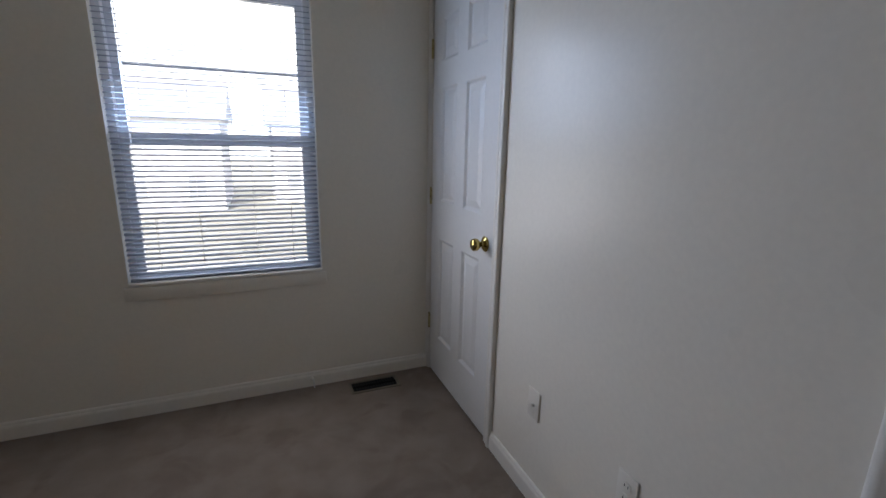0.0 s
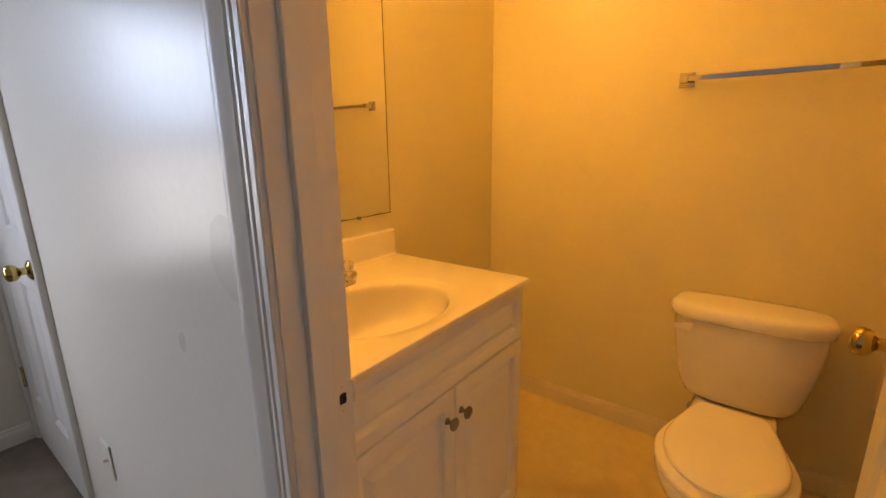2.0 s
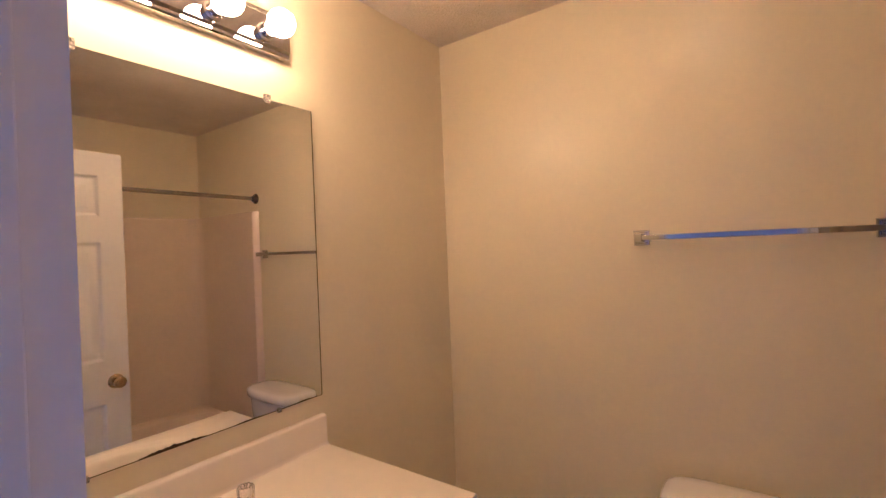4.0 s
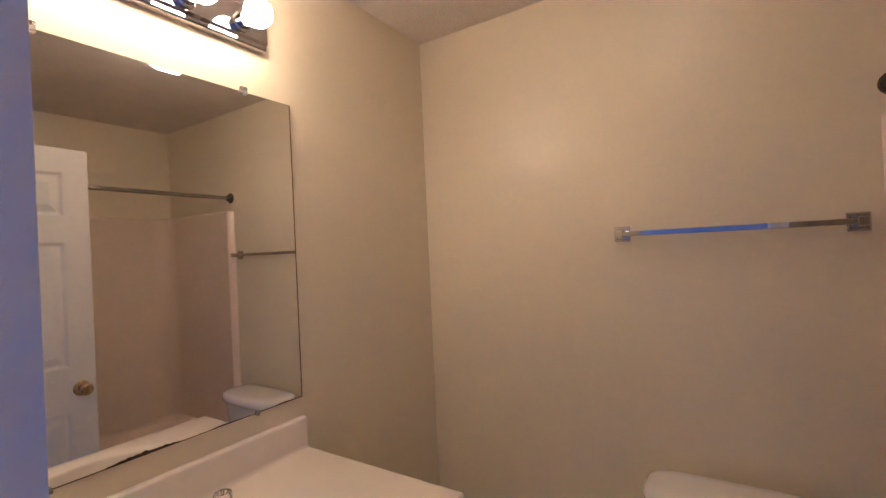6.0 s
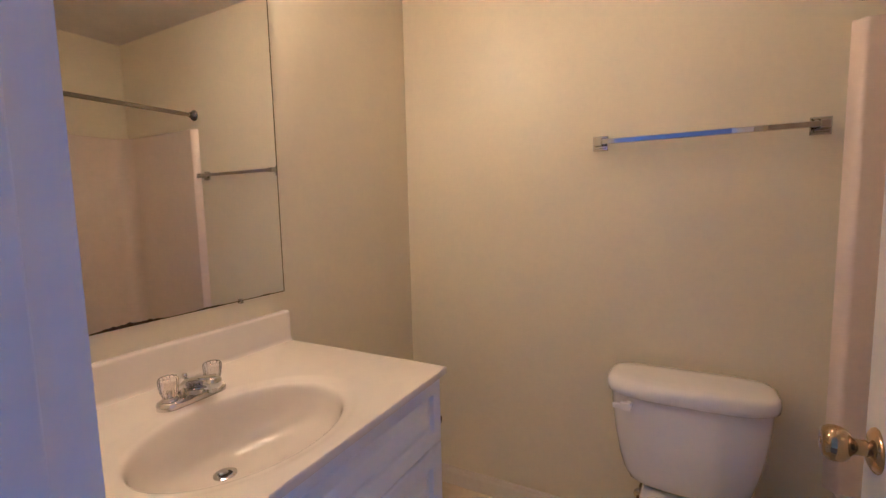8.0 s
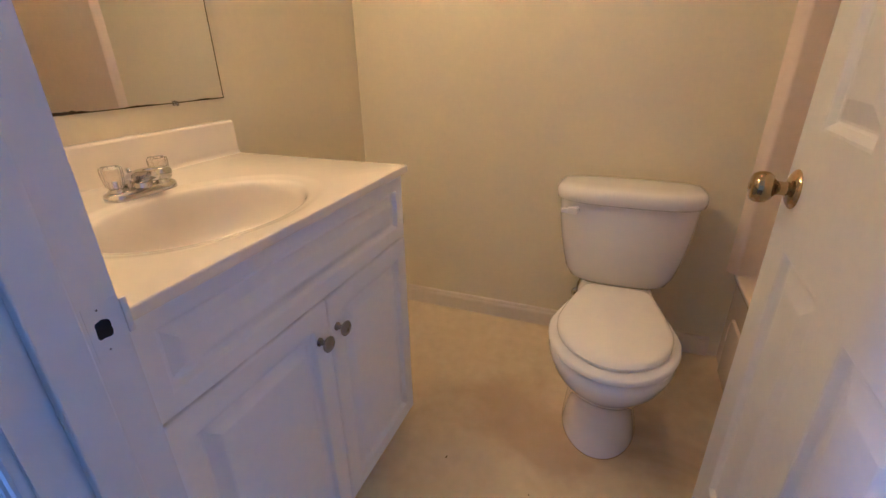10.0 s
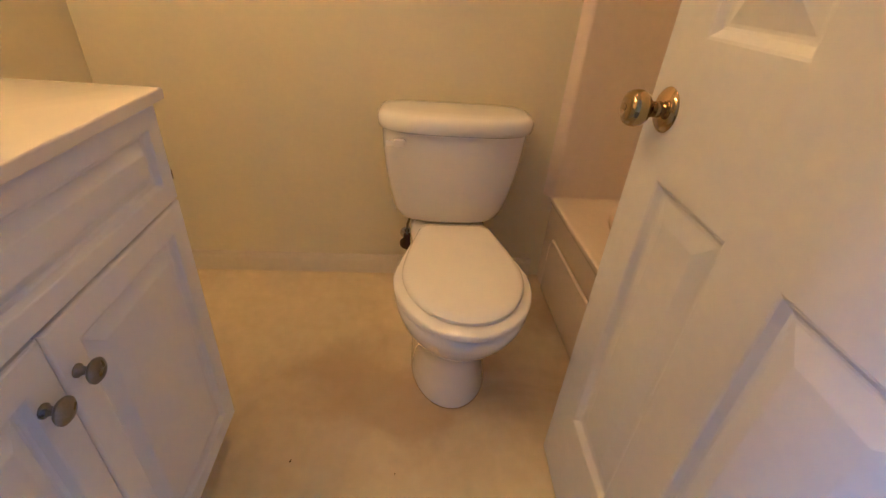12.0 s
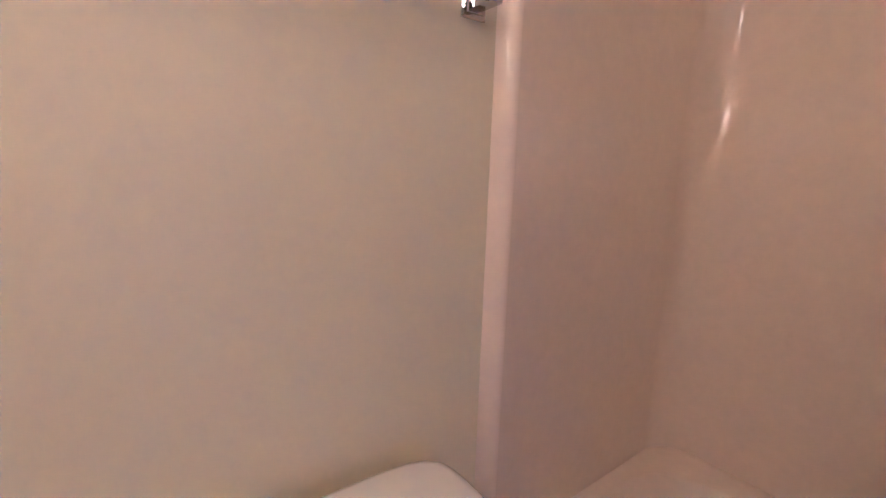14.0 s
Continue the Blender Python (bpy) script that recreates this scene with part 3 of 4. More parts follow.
# ---- vanity ----
VX_L, VX_R, VF, VTOP = 0.030, 0.778, 0.318, 0.8645
SPLIT = 0.409
cab = thing("vanity_cabinet", "white two-door bathroom vanity cabinet with toe kick", "cabinet", at=(0.404, 0.6, 0.0))
vb = slab("y", VF, VF + 0.018, VX_L, VX_R, 0.088, VTOP, [(VX_L + 0.04, VX_R - 0.04, 0.13, 0.665)])
slab("x", VX_L, VX_L + 0.016, VF + 0.0181, MIR_Y - 0.002, 0.088, VTOP, into=vb)
slab("x", VX_R - 0.016, VX_R, VF + 0.0181, MIR_Y - 0.002, 0.088, VTOP, into=vb)
slab("z", 0.088, 0.104, VX_L + 0.0161, VX_R - 0.0161, VF + 0.0182, MIR_Y - 0.002, into=vb)
box(VX_L, VX_R, VF + 0.060, MIR_Y - 0.0021, 0.0, 0.0879, into=vb)
part("body", vb, CABINET, cab, smooth=0)
CAB_STEPS = [(0.0, -0.004), (0.0015, -0.0015), (0.004, 0.0), (0.044, 0.0), (0.047, -0.001), (0.052, -0.0110), (0.057, -0.0130), (0.061, -0.0130), (0.082, -0.0022), (0.0855, -0.0012)]


def cabinet_front(name, x0, x1, z0, z1, label, k=1.0):
    """A moulded overlay front on the cabinet; its face looks towards -y."""
    face = VF - 0.0195
    r = [[Vector((u, face - d, v)) for u, v, d in q] for q in panel_rings(x0, x1, z0, z1, [(i * k if i > 0.01 else i, d) for i, d in CAB_STEPS])]
    back = [Vector((u, VF - 0.0004, v)) for u, v in ((x0, z0), (x1, z0), (x1, z1), (x0, z1))]
    return part(name, loft([back] + r, (True, True)), CABINET, cab, label, smooth=0)


cabinet_front("drawer_front", VX_L + 0.004, VX_R - 0.003, 0.692, 0.8630, "white moulded false drawer front", 0.78)
dl = cabinet_front("cabinet_door", VX_L + 0.004, SPLIT - 0.0015, 0.092, 0.687, "white raised-panel cabinet door")
dr = cabinet_front("cabinet_door", SPLIT + 0.0015, VX_R - 0.003, 0.092, 0.687, "white raised-panel cabinet door")
for door, kx in ((dl, SPLIT - 0.038), (dr, SPLIT + 0.024)):
    part("cabinet_knob", lathe([(0.0, 0.0), (0.0095, 0.0), (0.0095, 0.0022), (0.0065, 0.005), (0.0052, 0.011), (0.0066, 0.016), (0.0150, 0.0195), (0.0172, 0.022), (0.0174, 0.0248),
                                (0.0135, 0.0282), (0.006, 0.0300), (0.0, 0.0303)], aim((kx, VF - 0.0195, 0.609), (0, -1, 0)), 24), NICKEL, door, "brushed nickel round knob", 45)
# paper holder bracket left on the cabinet's side
br = thing("paper_holder_arm", "dark bronze paper holder arm fixed to the vanity", "paper holder", at=(VX_R, 0.337, 0.711))
part("base", box(VX_R - 0.0002, VX_R + 0.006, 0.322, 0.352, 0.696, 0.726, 0.002), BROWN_METAL, br)
part("arm", rod((VX_R + 0.005, 0.337, 0.711), (VX_R + 0.052, 0.337, 0.711), 0.0045, 12), BROWN_METAL, br)
part("end_cap", box(VX_R + 0.050, VX_R + 0.058, 0.3305, 0.3435, 0.702, 0.720, 0.0015), BROWN_METAL, br, "dark square end cap")

# top with moulded oval bowl and backsplash, one casting
TX0, TX1, TY0, TZ0, TZ1 = BX + 0.0062, 0.795, 0.290, 0.8648, 0.883
SX, SY, SA, SB = 0.358, 0.505, 0.210, 0.161
top = thing("countertop", "cream cultured marble vanity top with oval bowl and backsplash", "countertop", at=(0.39, 0.58, TZ0))
N = 72


def rect_point(k, x0, x1, y0, y1):
    a = 2 * math.pi * k / N
    c, s_ = math.cos(a), math.sin(a)
    t = min((x1 - SX) / c if c > 1e-9 else ((x0 - SX) / c if c < -1e-9 else 1e9), (y1 - SY) / s_ if s_ > 1e-9 else ((y0 - SY) / s_ if s_ < -1e-9 else 1e9))
    return [SX + c * t, SY + s_ * t]


def rect_ring(x0, x1, y0, y1, z):
    pts = [rect_point(k, x0, x1, y0, y1) for k in range(N)]
    for cx_, cy_ in ((x0, y0), (x1, y0), (x1, y1), (x0, y1)):
        k = min(range(N), key=lambda i: (pts[i][0] - cx_) ** 2 + (pts[i][1] - cy_) ** 2)
        pts[k] = [cx_, cy_]
    # the front edge runs a little out of square
    return [Vector((p[0], p[1] - (0.012 * (x1 - p[0]) / (x1 - x0) if p[1] < y0 + 1e-6 else 0.0), z)) for p in pts]


def oval(f, z, shift=0.0):
    return [Vector((SX + SA * f * math.cos(2 * math.pi * k / N), SY + shift + SB * f * math.sin(2 * math.pi * k / N), z)) for k in range(N)]


YB = MIR_Y - 0.0005
rows = [rect_ring(TX0, TX1, TY0, YB, TZ0), rect_ring(TX0, TX1, TY0, YB, TZ1 - 0.004), rect_ring(TX0, TX1 - 0.0006, TY0 + 0.0006, YB, TZ1 - 0.0018),
        rect_ring(TX0, TX1 - 0.002, TY0 + 0.002, YB, TZ1 - 0.0003), rect_ring(TX0, TX1 - 0.0035, TY0 + 0.0035, YB, TZ1),
        oval(1.24, TZ1), oval(1.20, TZ1 - 0.0004), oval(1.16, TZ1 - 0.0017), oval(1.12, TZ1 - 0.0034), oval(1.08, TZ1 - 0.0044), oval(1.045, TZ1 - 0.0054), oval(1.020, TZ1 - 0.0080), oval(1.003, TZ1 - 0.0120),
        oval(0.992, TZ1 - 0.0170), oval(0.978, TZ1 - 0.027), oval(0.955, TZ1 - 0.050, 0.002), oval(0.89, TZ1 - 0.080, 0.010), oval(0.76, TZ1 - 0.106, 0.026), oval(0.55, TZ1 - 0.123, 0.050),
        oval(0.30, TZ1 - 0.131, 0.072), oval(0.12, TZ1 - 0.133, 0.083)]
part("basin_top", loft(rows, (False, True)), MARBLE, top, smooth=40)
splash = [(0.0, TZ1 - 0.002), (-0.030, TZ1 - 0.0015), (-0.024, TZ1 + 0.003), (-0.0205, TZ1 + 0.011), (-0.0195, TZ1 + 0.088), (-0.017, TZ1 + 0.093), (-0.012, TZ1 + 0.0952), (0.0, TZ1 + 0.0955)]
part("backsplash", loft([[Vector((xx, YB - 0.0004 + a, z)) for a, z in splash] for xx in (TX0, TX1 - 0.001)]), MARBLE, top, smooth=40)
DRAIN = Vector((SX, SY + 0.083, TZ1 - 0.1325))
part("drain", lathe([(0.0135, 0.0008), (0.0145, 0.0020), (0.020, 0.0028), (0.0235, 0.0010), (0.0235, -0.002)], aim(DRAIN, (0, 0, 1)), 24), CHROME, top, "chrome drain ring")
part("drain_hole", lathe([(0.0, 0.0006), (0.0140, 0.0006), (0.0140, 0.0012), (0.0, 0.0012)], aim(DRAIN, (0, 0, 1)), 20), BLACK, top, "dark drain opening")
part("stopper", lathe([(0.0, 0.0), (0.0095, 0.0), (0.0095, 0.0045), (0.007, 0.007), (0.0, 0.0075)], aim(DRAIN + Vector((-0.002, 0.003, 0.0008)), (0.12, -0.1, 1)), 20), CHROME, top)

# faucet
FX, FY, FZ = 0.380, 0.716, TZ1
fc = thing("faucet", "chrome centerset faucet with two clear acrylic handles", "faucet", at=(FX, FY, FZ))


def capsule(hx, r, z, cx_=FX, cy_=FY, n=12):
    pts = []
    for k in range(n + 1):
        a = -math.pi / 2 + math.pi * k / n
        pts.append(Vector((cx_ + hx + r * math.cos(a), cy_ + r * math.sin(a), z)))
    for k in range(n + 1):
        a = math.pi / 2 + math.pi * k / n
        pts.append(Vector((cx_ - hx + r * math.cos(a), cy_ + r * math.sin(a), z)))
    return pts


part("base_plate", loft([capsule(0.0505, 0.0262, FZ), capsule(0.0505, 0.0262, FZ + 0.008), capsule(0.0505, 0.0245, FZ + 0.013), capsule(0.0495, 0.020, FZ + 0.016), capsule(0.0485, 0.012, FZ + 0.018)]), CHROME, fc, smooth=50)
sp_r = []
for yy, zz, w, h in ((0.024, 0.012, 0.023, 0.004), (0.020, 0.026, 0.023, 0.010), (0.004, 0.034, 0.022, 0.015), (-0.020, 0.040, 0.0200, 0.016), (-0.044, 0.045, 0.0180, 0.015),
                     (-0.066, 0.049, 0.0168, 0.014), (-0.078, 0.050, 0.0162, 0.013), (-0.086, 0.0505, 0.0150, 0.0125), (-0.089, 0.0505, 0.012, 0.010)):
    sp_r.append([Vector((FX + w * math.copysign(abs(math.cos(a)) ** 0.6, math.cos(a)), FY + yy, FZ + zz + h * math.copysign(abs(math.sin(a)) ** 0.6, math.sin(a)))) for a in [2 * math.pi * k / 24 for k in range(24)]])
part("spout", loft(sp_r), CHROME, fc, smooth=60)
part("aerator", rod((FX, FY - 0.074, FZ + 0.030), (FX, FY - 0.074, FZ + 0.041), 0.0105, 20), CHROME, fc)
part("body", lathe([(0.024, 0.0), (0.023, 0.012), (0.021, 0.026), (0.0, 0.028)], aim((FX, FY, FZ + 0.012), (0, 0, 1)), 24), CHROME, fc)
part("lift_rod", lathe([(0.0025, 0.0), (0.0025, 0.030), (0.0055, 0.033), (0.006, 0.040), (0.0045, 0.043), (0.0, 0.0435)], aim((FX, FY + 0.026, FZ + 0.010), (0, 0, 1)), 14), CHROME, fc, smooth=50)
for dx in (-0.0505, 0.0505):
    ring = []
    for r, h in ((0.0, 0.0), (0.012, 0.0), (0.0150, 0.003), (0.0172, 0.012), (0.0190, 0.026), (0.0195, 0.037), (0.0185, 0.0415), (0.0160, 0.0430), (0.0135, 0.0405), (0.009, 0.0385), (0.0, 0.038)):
        ring.append([Vector((FX + dx + (r * (1 + 0.055 * math.cos(12 * a))) * math.cos(a), FY + (r * (1 + 0.055 * math.cos(12 * a))) * math.sin(a), FZ + 0.024 + h)) for a in [2 * math.pi * k / 72 for k in range(72)]])
    hnd = part("handle", loft(ring, (False, False)), ACRYLIC, fc, "clear fluted acrylic handle", 60)
    part("collar", lathe([(0.018, 0.0), (0.016, 0.006), (0.0125, 0.010), (0.0, 0.010)], aim((FX + dx, FY, FZ + 0.0135), (0, 0, 1)), 20), CHROME, hnd, "chrome collar")
    part("stem", lathe([(0.0055, 0.0), (0.0055, 0.016), (0.0, 0.016)], aim((FX + dx, FY, FZ + 0.0235), (0, 0, 1)), 12), CHROME, hnd, "chrome stem")

# ---- mirror and vanity light ----
MX0, MX1, MZ0, MZ1 = 0.010, 0.789, 1.042, 1.966
mir = thing("wall_mirror", "frameless wall mirror with clear clips and tarnished lower edge", "mirror", at=(0.4, MIR_Y, MZ0))
part("glass", box(MX0, MX1, MIR_Y - 0.0065, MIR_Y - 0.0008, MZ0, MZ1), MIRROR, mir, smooth=0)
part("edge", slab("y", MIR_Y - 0.0062, MIR_Y - 0.0012, MX0 - 0.0022, MX1 + 0.0034, MZ0 - 0.0022, MZ1 + 0.0012, [(MX0 - 0.0001, MX1 + 0.0001, MZ0 - 0.0001, MZ1 + 0.0001)]), DARK_EDGE, mir, "dark cut edge of the glass", smooth=0)
# lost silvering along the lower edge
for x0, x1, hmax in ((0.262, 0.420, 0.0085), (0.50, 0.58, 0.0025), (0.70, 0.745, 0.0025)):
    tb = bmesh.new()
    n = 40
    low = [tb.verts.new((x0 + (x1 - x0) * k / n, MIR_Y - 0.0068, MZ0)) for k in range(n + 1)]
    up = [tb.verts.new((x0 + (x1 - x0) * k / n, MIR_Y - 0.0068, MZ0 + 0.0004 + hmax * math.sin(math.pi * k / n) ** 0.7 * (0.45 + 0.55 * abs(noise.noise((x0 * 7 + k * 0.31, 0.2, 0.4))) * 1.6))) for k in range(n + 1)]
    for k in range(n):
        tb.faces.new((low[k], low[k + 1], up[k + 1], up[k]))
    part("lost_silvering", tb, DARK_EDGE, mir, "dark ragged patch of lost silvering", smooth=0)
for cx_, cz_, sgn in ((0.166, MZ1, 1), (0.632, MZ1, 1), (0.166, MZ0, -1), (0.632, MZ0, -1)):
    k = 1.0 if sgn > 0 else 0.55
    b = box(cx_ - 0.010 * k, cx_ + 0.010 * k, MIR_Y - 0.012, MIR_Y - 0.0072, cz_ - 0.008 * k, cz_ + 0.008 * k, 0.002)
    box(cx_ - 0.010 * k, cx_ + 0.010 * k, MIR_Y - 0.012, MIR_Y - 0.0003, cz_ + sgn * 0.0095 * k - 0.006 * k, cz_ + sgn * 0.0095 * k + 0.006 * k, 0.002, into=b)
    c = part("clip", b, CLEAR_CLIP, mir, "clear plastic mirror clip")
    part("screw", lathe([(0.0, 0.0), (0.0038 * k, 0.0), (0.003 * k, 0.0018), (0.0, 0.002)], aim((cx_, MIR_Y - 0.012, cz_ + sgn * 0.010 * k), (0, -1, 0)), 12), NICKEL, c)

bar = thing("vanity_light", "chrome vanity light bar with four lit globe bulbs", "wall lamp", at=(0.392, MIR_Y, 2.16))
LX0, LX1, LZ0, LZ1 = 0.086, 0.698, 2.100, 2.225
sec = [(0.0, LZ0), (-0.026, LZ0), (-0.030, LZ0 + 0.004), (-0.030, LZ0 + 0.012), (-0.036, LZ0 + 0.020), (-0.036, LZ1 - 0.020), (-0.030, LZ1 - 0.012), (-0.030, LZ1 - 0.004), (-0.026, LZ1), (0.0, LZ1)]
part("backplate", loft([[Vector((xx, MIR_Y - 0.0004 + a, z)) for a, z in sec] for xx in (LX0, LX1)]), CHROME, bar, smooth=20)
for k in range(4):
    bx = 0.615 - 0.1515 * k
    base = Vector((bx, MIR_Y - 0.036, 2.152))
    s = part("socket", lathe([(0.027, 0.0), (0.027, 0.004), (0.0215, 0.008), (0.0205, 0.030), (0.0, 0.030)], aim(base, (0, -1, 0)), 24), CHROME, bar)
    prof = [(0.0150, 0.0), (0.0155, 0.010), (0.0165, 0.016)]
    for j in range(13):
        a = -0.34 * math.pi + (0.84 * math.pi) * j / 12
        prof.append((0.0385 * math.cos(a) if j < 12 else 0.0, 0.050 + 0.0385 * math.sin(a)))
    part("bulb", lathe(prof, aim(base + Vector((0, -0.028, 0)), (0, -1, 0)), 28), BULB, s, "lit frosted globe bulb", 60)

# ---- ceiling lamp ----
cl = thing("ceiling_lamp", "square ceiling lamp with lit opal glass diffuser", "ceiling lamp", at=(0.93, -0.12, CEIL))


def square_ring(h, z, r):
    pts = []
    for qx, qy, a0 in ((1, 1, 0), (-1, 1, 90), (-1, -1, 180), (1, -1, 270)):
        for k in range(5):
            a = radians(a0 + 22.5 * k)
            pts.append(Vector((0.93 + qx * (h - r) + r * math.cos(a), -0.12 + qy * (h - r) + r * math.sin(a), z)))
    return pts


part("base", loft([square_ring(0.078, CEIL - 0.0005, 0.010), square_ring(0.078, CEIL - 0.016, 0.010), square_ring(0.073, CEIL - 0.020, 0.010)]), TRIM, cl)
part("diffuser", loft([square_ring(0.069, CEIL - 0.0202, 0.012), square_ring(0.069, CEIL - 0.034, 0.012), square_ring(0.055, CEIL - 0.052, 0.016), square_ring(0.036, CEIL - 0.060, 0.016), square_ring(0.02, CEIL - 0.062, 0.016)]), DIFFUSER, cl, "lit opal glass", 40)

# ---- towel bar ----
tw = thing("towel_bar", "square chrome towel bar on the wall above the toilet", "towel rail", at=(BACK_X, -0.29, 1.512))
TWZ, TWX = 1.512, BACK_X - 0.052
for yy in (0.031, -0.598):
    m = bmesh.new()
    loft([[Vector((BACK_X - 0.0004 - q, yy + sy * hh, TWZ + sz * hh)) for sy, sz in ((-1, -1), (1, -1), (1, 1), (-1, 1))] for hh, q in ((0.0265, 0.0), (0.0265, 0.003), (0.0235, 0.006), (0.0190, 0.0065), (0.0175, 0.010), (0.0130, 0.0105), (0.0125, 0.060), (0.0105, 0.0625))], into=m)
    part("post", m, CHROME, tw, smooth=20)
part("bar", box(TWX - 0.0085, TWX + 0.0085, -0.587, 0.020, TWZ - 0.0085, TWZ + 0.0085, 0.0012), CHROME, tw, smooth=20)

# ---- tub, surround, shower rod ----
tub = thing("bathtub", "white fiberglass bathtub with a moulded apron", "bathtub", at=(0.76, -1.07, 0.0))
RX0, RX1, RY0, RY1, RZ = BX + 0.0055, BACK_X - 0.001, FAR_Y + 0.001, TUB_Y, 0.382
QX, QY = 0.760, -1.078


def tub_outer(z, inset=0.0):
    pts = []
    for k in range(96):
        a = 2 * math.pi * k / 96
        c, s_ = math.cos(a), math.sin(a)
        x0, x1, y0, y1 = RX0, RX1, RY0, RY1 - inset
        t = min((x1 - QX) / c if c > 1e-9 else ((x0 - QX) / c if c < -1e-9 else 1e9), (y1 - QY) / s_ if s_ > 1e-9 else ((y0 - QY) / s_ if s_ < -1e-9 else 1e9))
        pts.append([QX + c * t, QY + s_ * t])
    for cx_, cy_ in ((RX0, RY0), (RX1, RY0), (RX1, RY1 - inset), (RX0, RY1 - inset)):
        k = min(range(96), key=lambda i: (pts[i][0] - cx_) ** 2 + (pts[i][1] - cy_) ** 2)
        pts[k] = [cx_, cy_]
    return [Vector((p[0], p[1], z)) for p in pts]


def tub_inner(a_, b_, z, e=4.0, dx=0.0):
    pts = []
    for k in range(96):
        t = 2 * math.pi * k / 96
        c, s_ = math.cos(t), math.sin(t)
        r = (abs(c / a_) ** e + abs(s_ / b_) ** e) ** (-1 / e)
        pts.append(Vector((QX + dx + r * c, QY + r * s_, z)))
    return pts


rim = [tub_outer(0.0, 0.017), tub_outer(0.335, 0.017), tub_outer(0.348, 0.011), tub_outer(RZ - 0.012, 0.0), tub_outer(RZ - 0.004, 0.0015), tub_outer(RZ - 0.0008, 0.006), tub_outer(RZ, 0.012),
       tub_inner(0.716, 0.290, RZ - 0.001), tub_inner(0.708, 0.283, RZ - 0.004), tub_inner(0.702, 0.278, RZ - 0.012), tub_inner(0.686, 0.265, RZ - 0.05), tub_inner(0.642, 0.235, RZ - 0.16, 3.6),
       tub_inner(0.590, 0.205, RZ - 0.26, 3.3), tub_inner(0.545, 0.180, RZ - 0.305, 3.0), tub_inner(0.45, 0.13, RZ - 0.318, 2.8)]
part("shell", loft(rim, (False, True)), FIBERGLASS, tub, smooth=40)
part("apron_panel", box(0.10, 1.432, TUB_Y - 0.0172, TUB_Y - 0.0015, 0.012, 0.245, 0.0075, 4), FIBERGLASS, tub, "raised moulded apron panel")
ridge = [(1.434, 0.150), (1.434, 0.205), (1.428, 0.228), (1.414, 0.241), (1.395, 0.246), (0.76, 0.246), (0.137, 0.246), (0.118, 0.241), (0.104, 0.228), (0.098, 0.205), (0.098, 0.150)]
part("apron_ridge", tube([(x, TUB_Y - 0.0055, z) for x, z in ridge], 0.0068, 12), FIBERGLASS, tub, "rounded ridge round the apron panel", 50)
part("overflow_plate", lathe([(0.0, 0.0), (0.036, 0.0), (0.034, 0.006), (0.0, 0.009)], aim((QX - 0.652, QY, 0.26), (1, 0, 0.1)), 24), CHROME, tub)

sur = thing("tub_surround", "white fiberglass tub surround panels with rounded corners", "shower surround", at=(0.76, -1.07, RZ))
F = 0.030
inner = [(BACK_X - 0.0008, TUB_Y + 0.026), (BACK_X - 0.008, TUB_Y + 0.022), (BACK_X - 0.020, TUB_Y + 0.014), (BACK_X - 0.031, TUB_Y + 0.004), (BACK_X - 0.0345, TUB_Y - 0.004),
         (BACK_X - 0.0335, TUB_Y - 0.010), (BACK_X - F, TUB_Y - 0.018)]
R = 0.105
for k in range(9):
    a = radians(90 * k / 8)
    inner.append((BACK_X - F - R + R * math.cos(a), FAR_Y + 0.018 + R - R * math.sin(a)))
for k in range(9):
    a = radians(90 * k / 8)
    inner.append((BX + 0.006 + F + R - R * math.sin(a), FAR_Y + 0.018 + R - R * math.cos(a)))
inner += [(BX + 0.006 + F, TUB_Y - 0.030), (BX + 0.006 + 0.034, TUB_Y - 0.010), (BX + 0.006 + 0.026, TUB_Y + 0.015), (BX + 0.006, TUB_Y + 0.022)]
outer = [(BX + 0.0055, FAR_Y + 0.0008), (BACK_X - 0.0008, FAR_Y + 0.0008)]
shape = inner + outer


def sur_ring(z, shrink):
    out = []
    for i, (x, y) in enumerate(shape):
        if i < len(inner) and shrink:
            d = Vector((BACK_X if x > 1.4 and y > FAR_Y + 0.2 else (BX if x < 0.2 and y > FAR_Y + 0.2 else x), FAR_Y if y <= FAR_Y + 0.2 else y)) - Vector((x, y))
            if d.length > 1e-6:
                x, y = x + d.normalized().x * min(shrink, d.length * 0.8), y + d.normalized().y * min(shrink, d.length * 0.8)
        out.append(Vector((x, y, z)))
    return out


part("shell", loft([sur_ring(RZ + 0.001, 0.0), sur_ring(1.785, 0.0), sur_ring(1.795, 0.003), sur_ring(1.800, 0.010), sur_ring(1.802, 0.018)]), FIBERGLASS, sur, smooth=40)
part("soap_ledge", box(0.55, 1.00, FAR_Y + F - 0.002, FAR_Y + F + 0.055, 0.995, 1.015, 0.008, 3), FIBERGLASS, sur)

srod = thing("shower_rod", "satin steel shower curtain rod with round flanges", "curtain rod", at=(0.76, -0.682, 1.885))
part("rod", rod((BX + 0.006, -0.682, 1.885), (BACK_X - 0.001, -0.682, 1.885), 0.0125, 20), STEEL_ROD, srod)
for xx, sg in ((BACK_X - 0.0004, -1), (BX + 0.0044, 1)):
    part("flange", lathe([(0.0, 0.0), (0.033, 0.0), (0.033, 0.004), (0.029, 0.010), (0.019, 0.018), (0.017, 0.030), (0.0, 0.030)], aim((xx, -0.682, 1.885), (sg, 0, 0)), 28), DARK_STEEL, srod, "dark round end flange", 50)

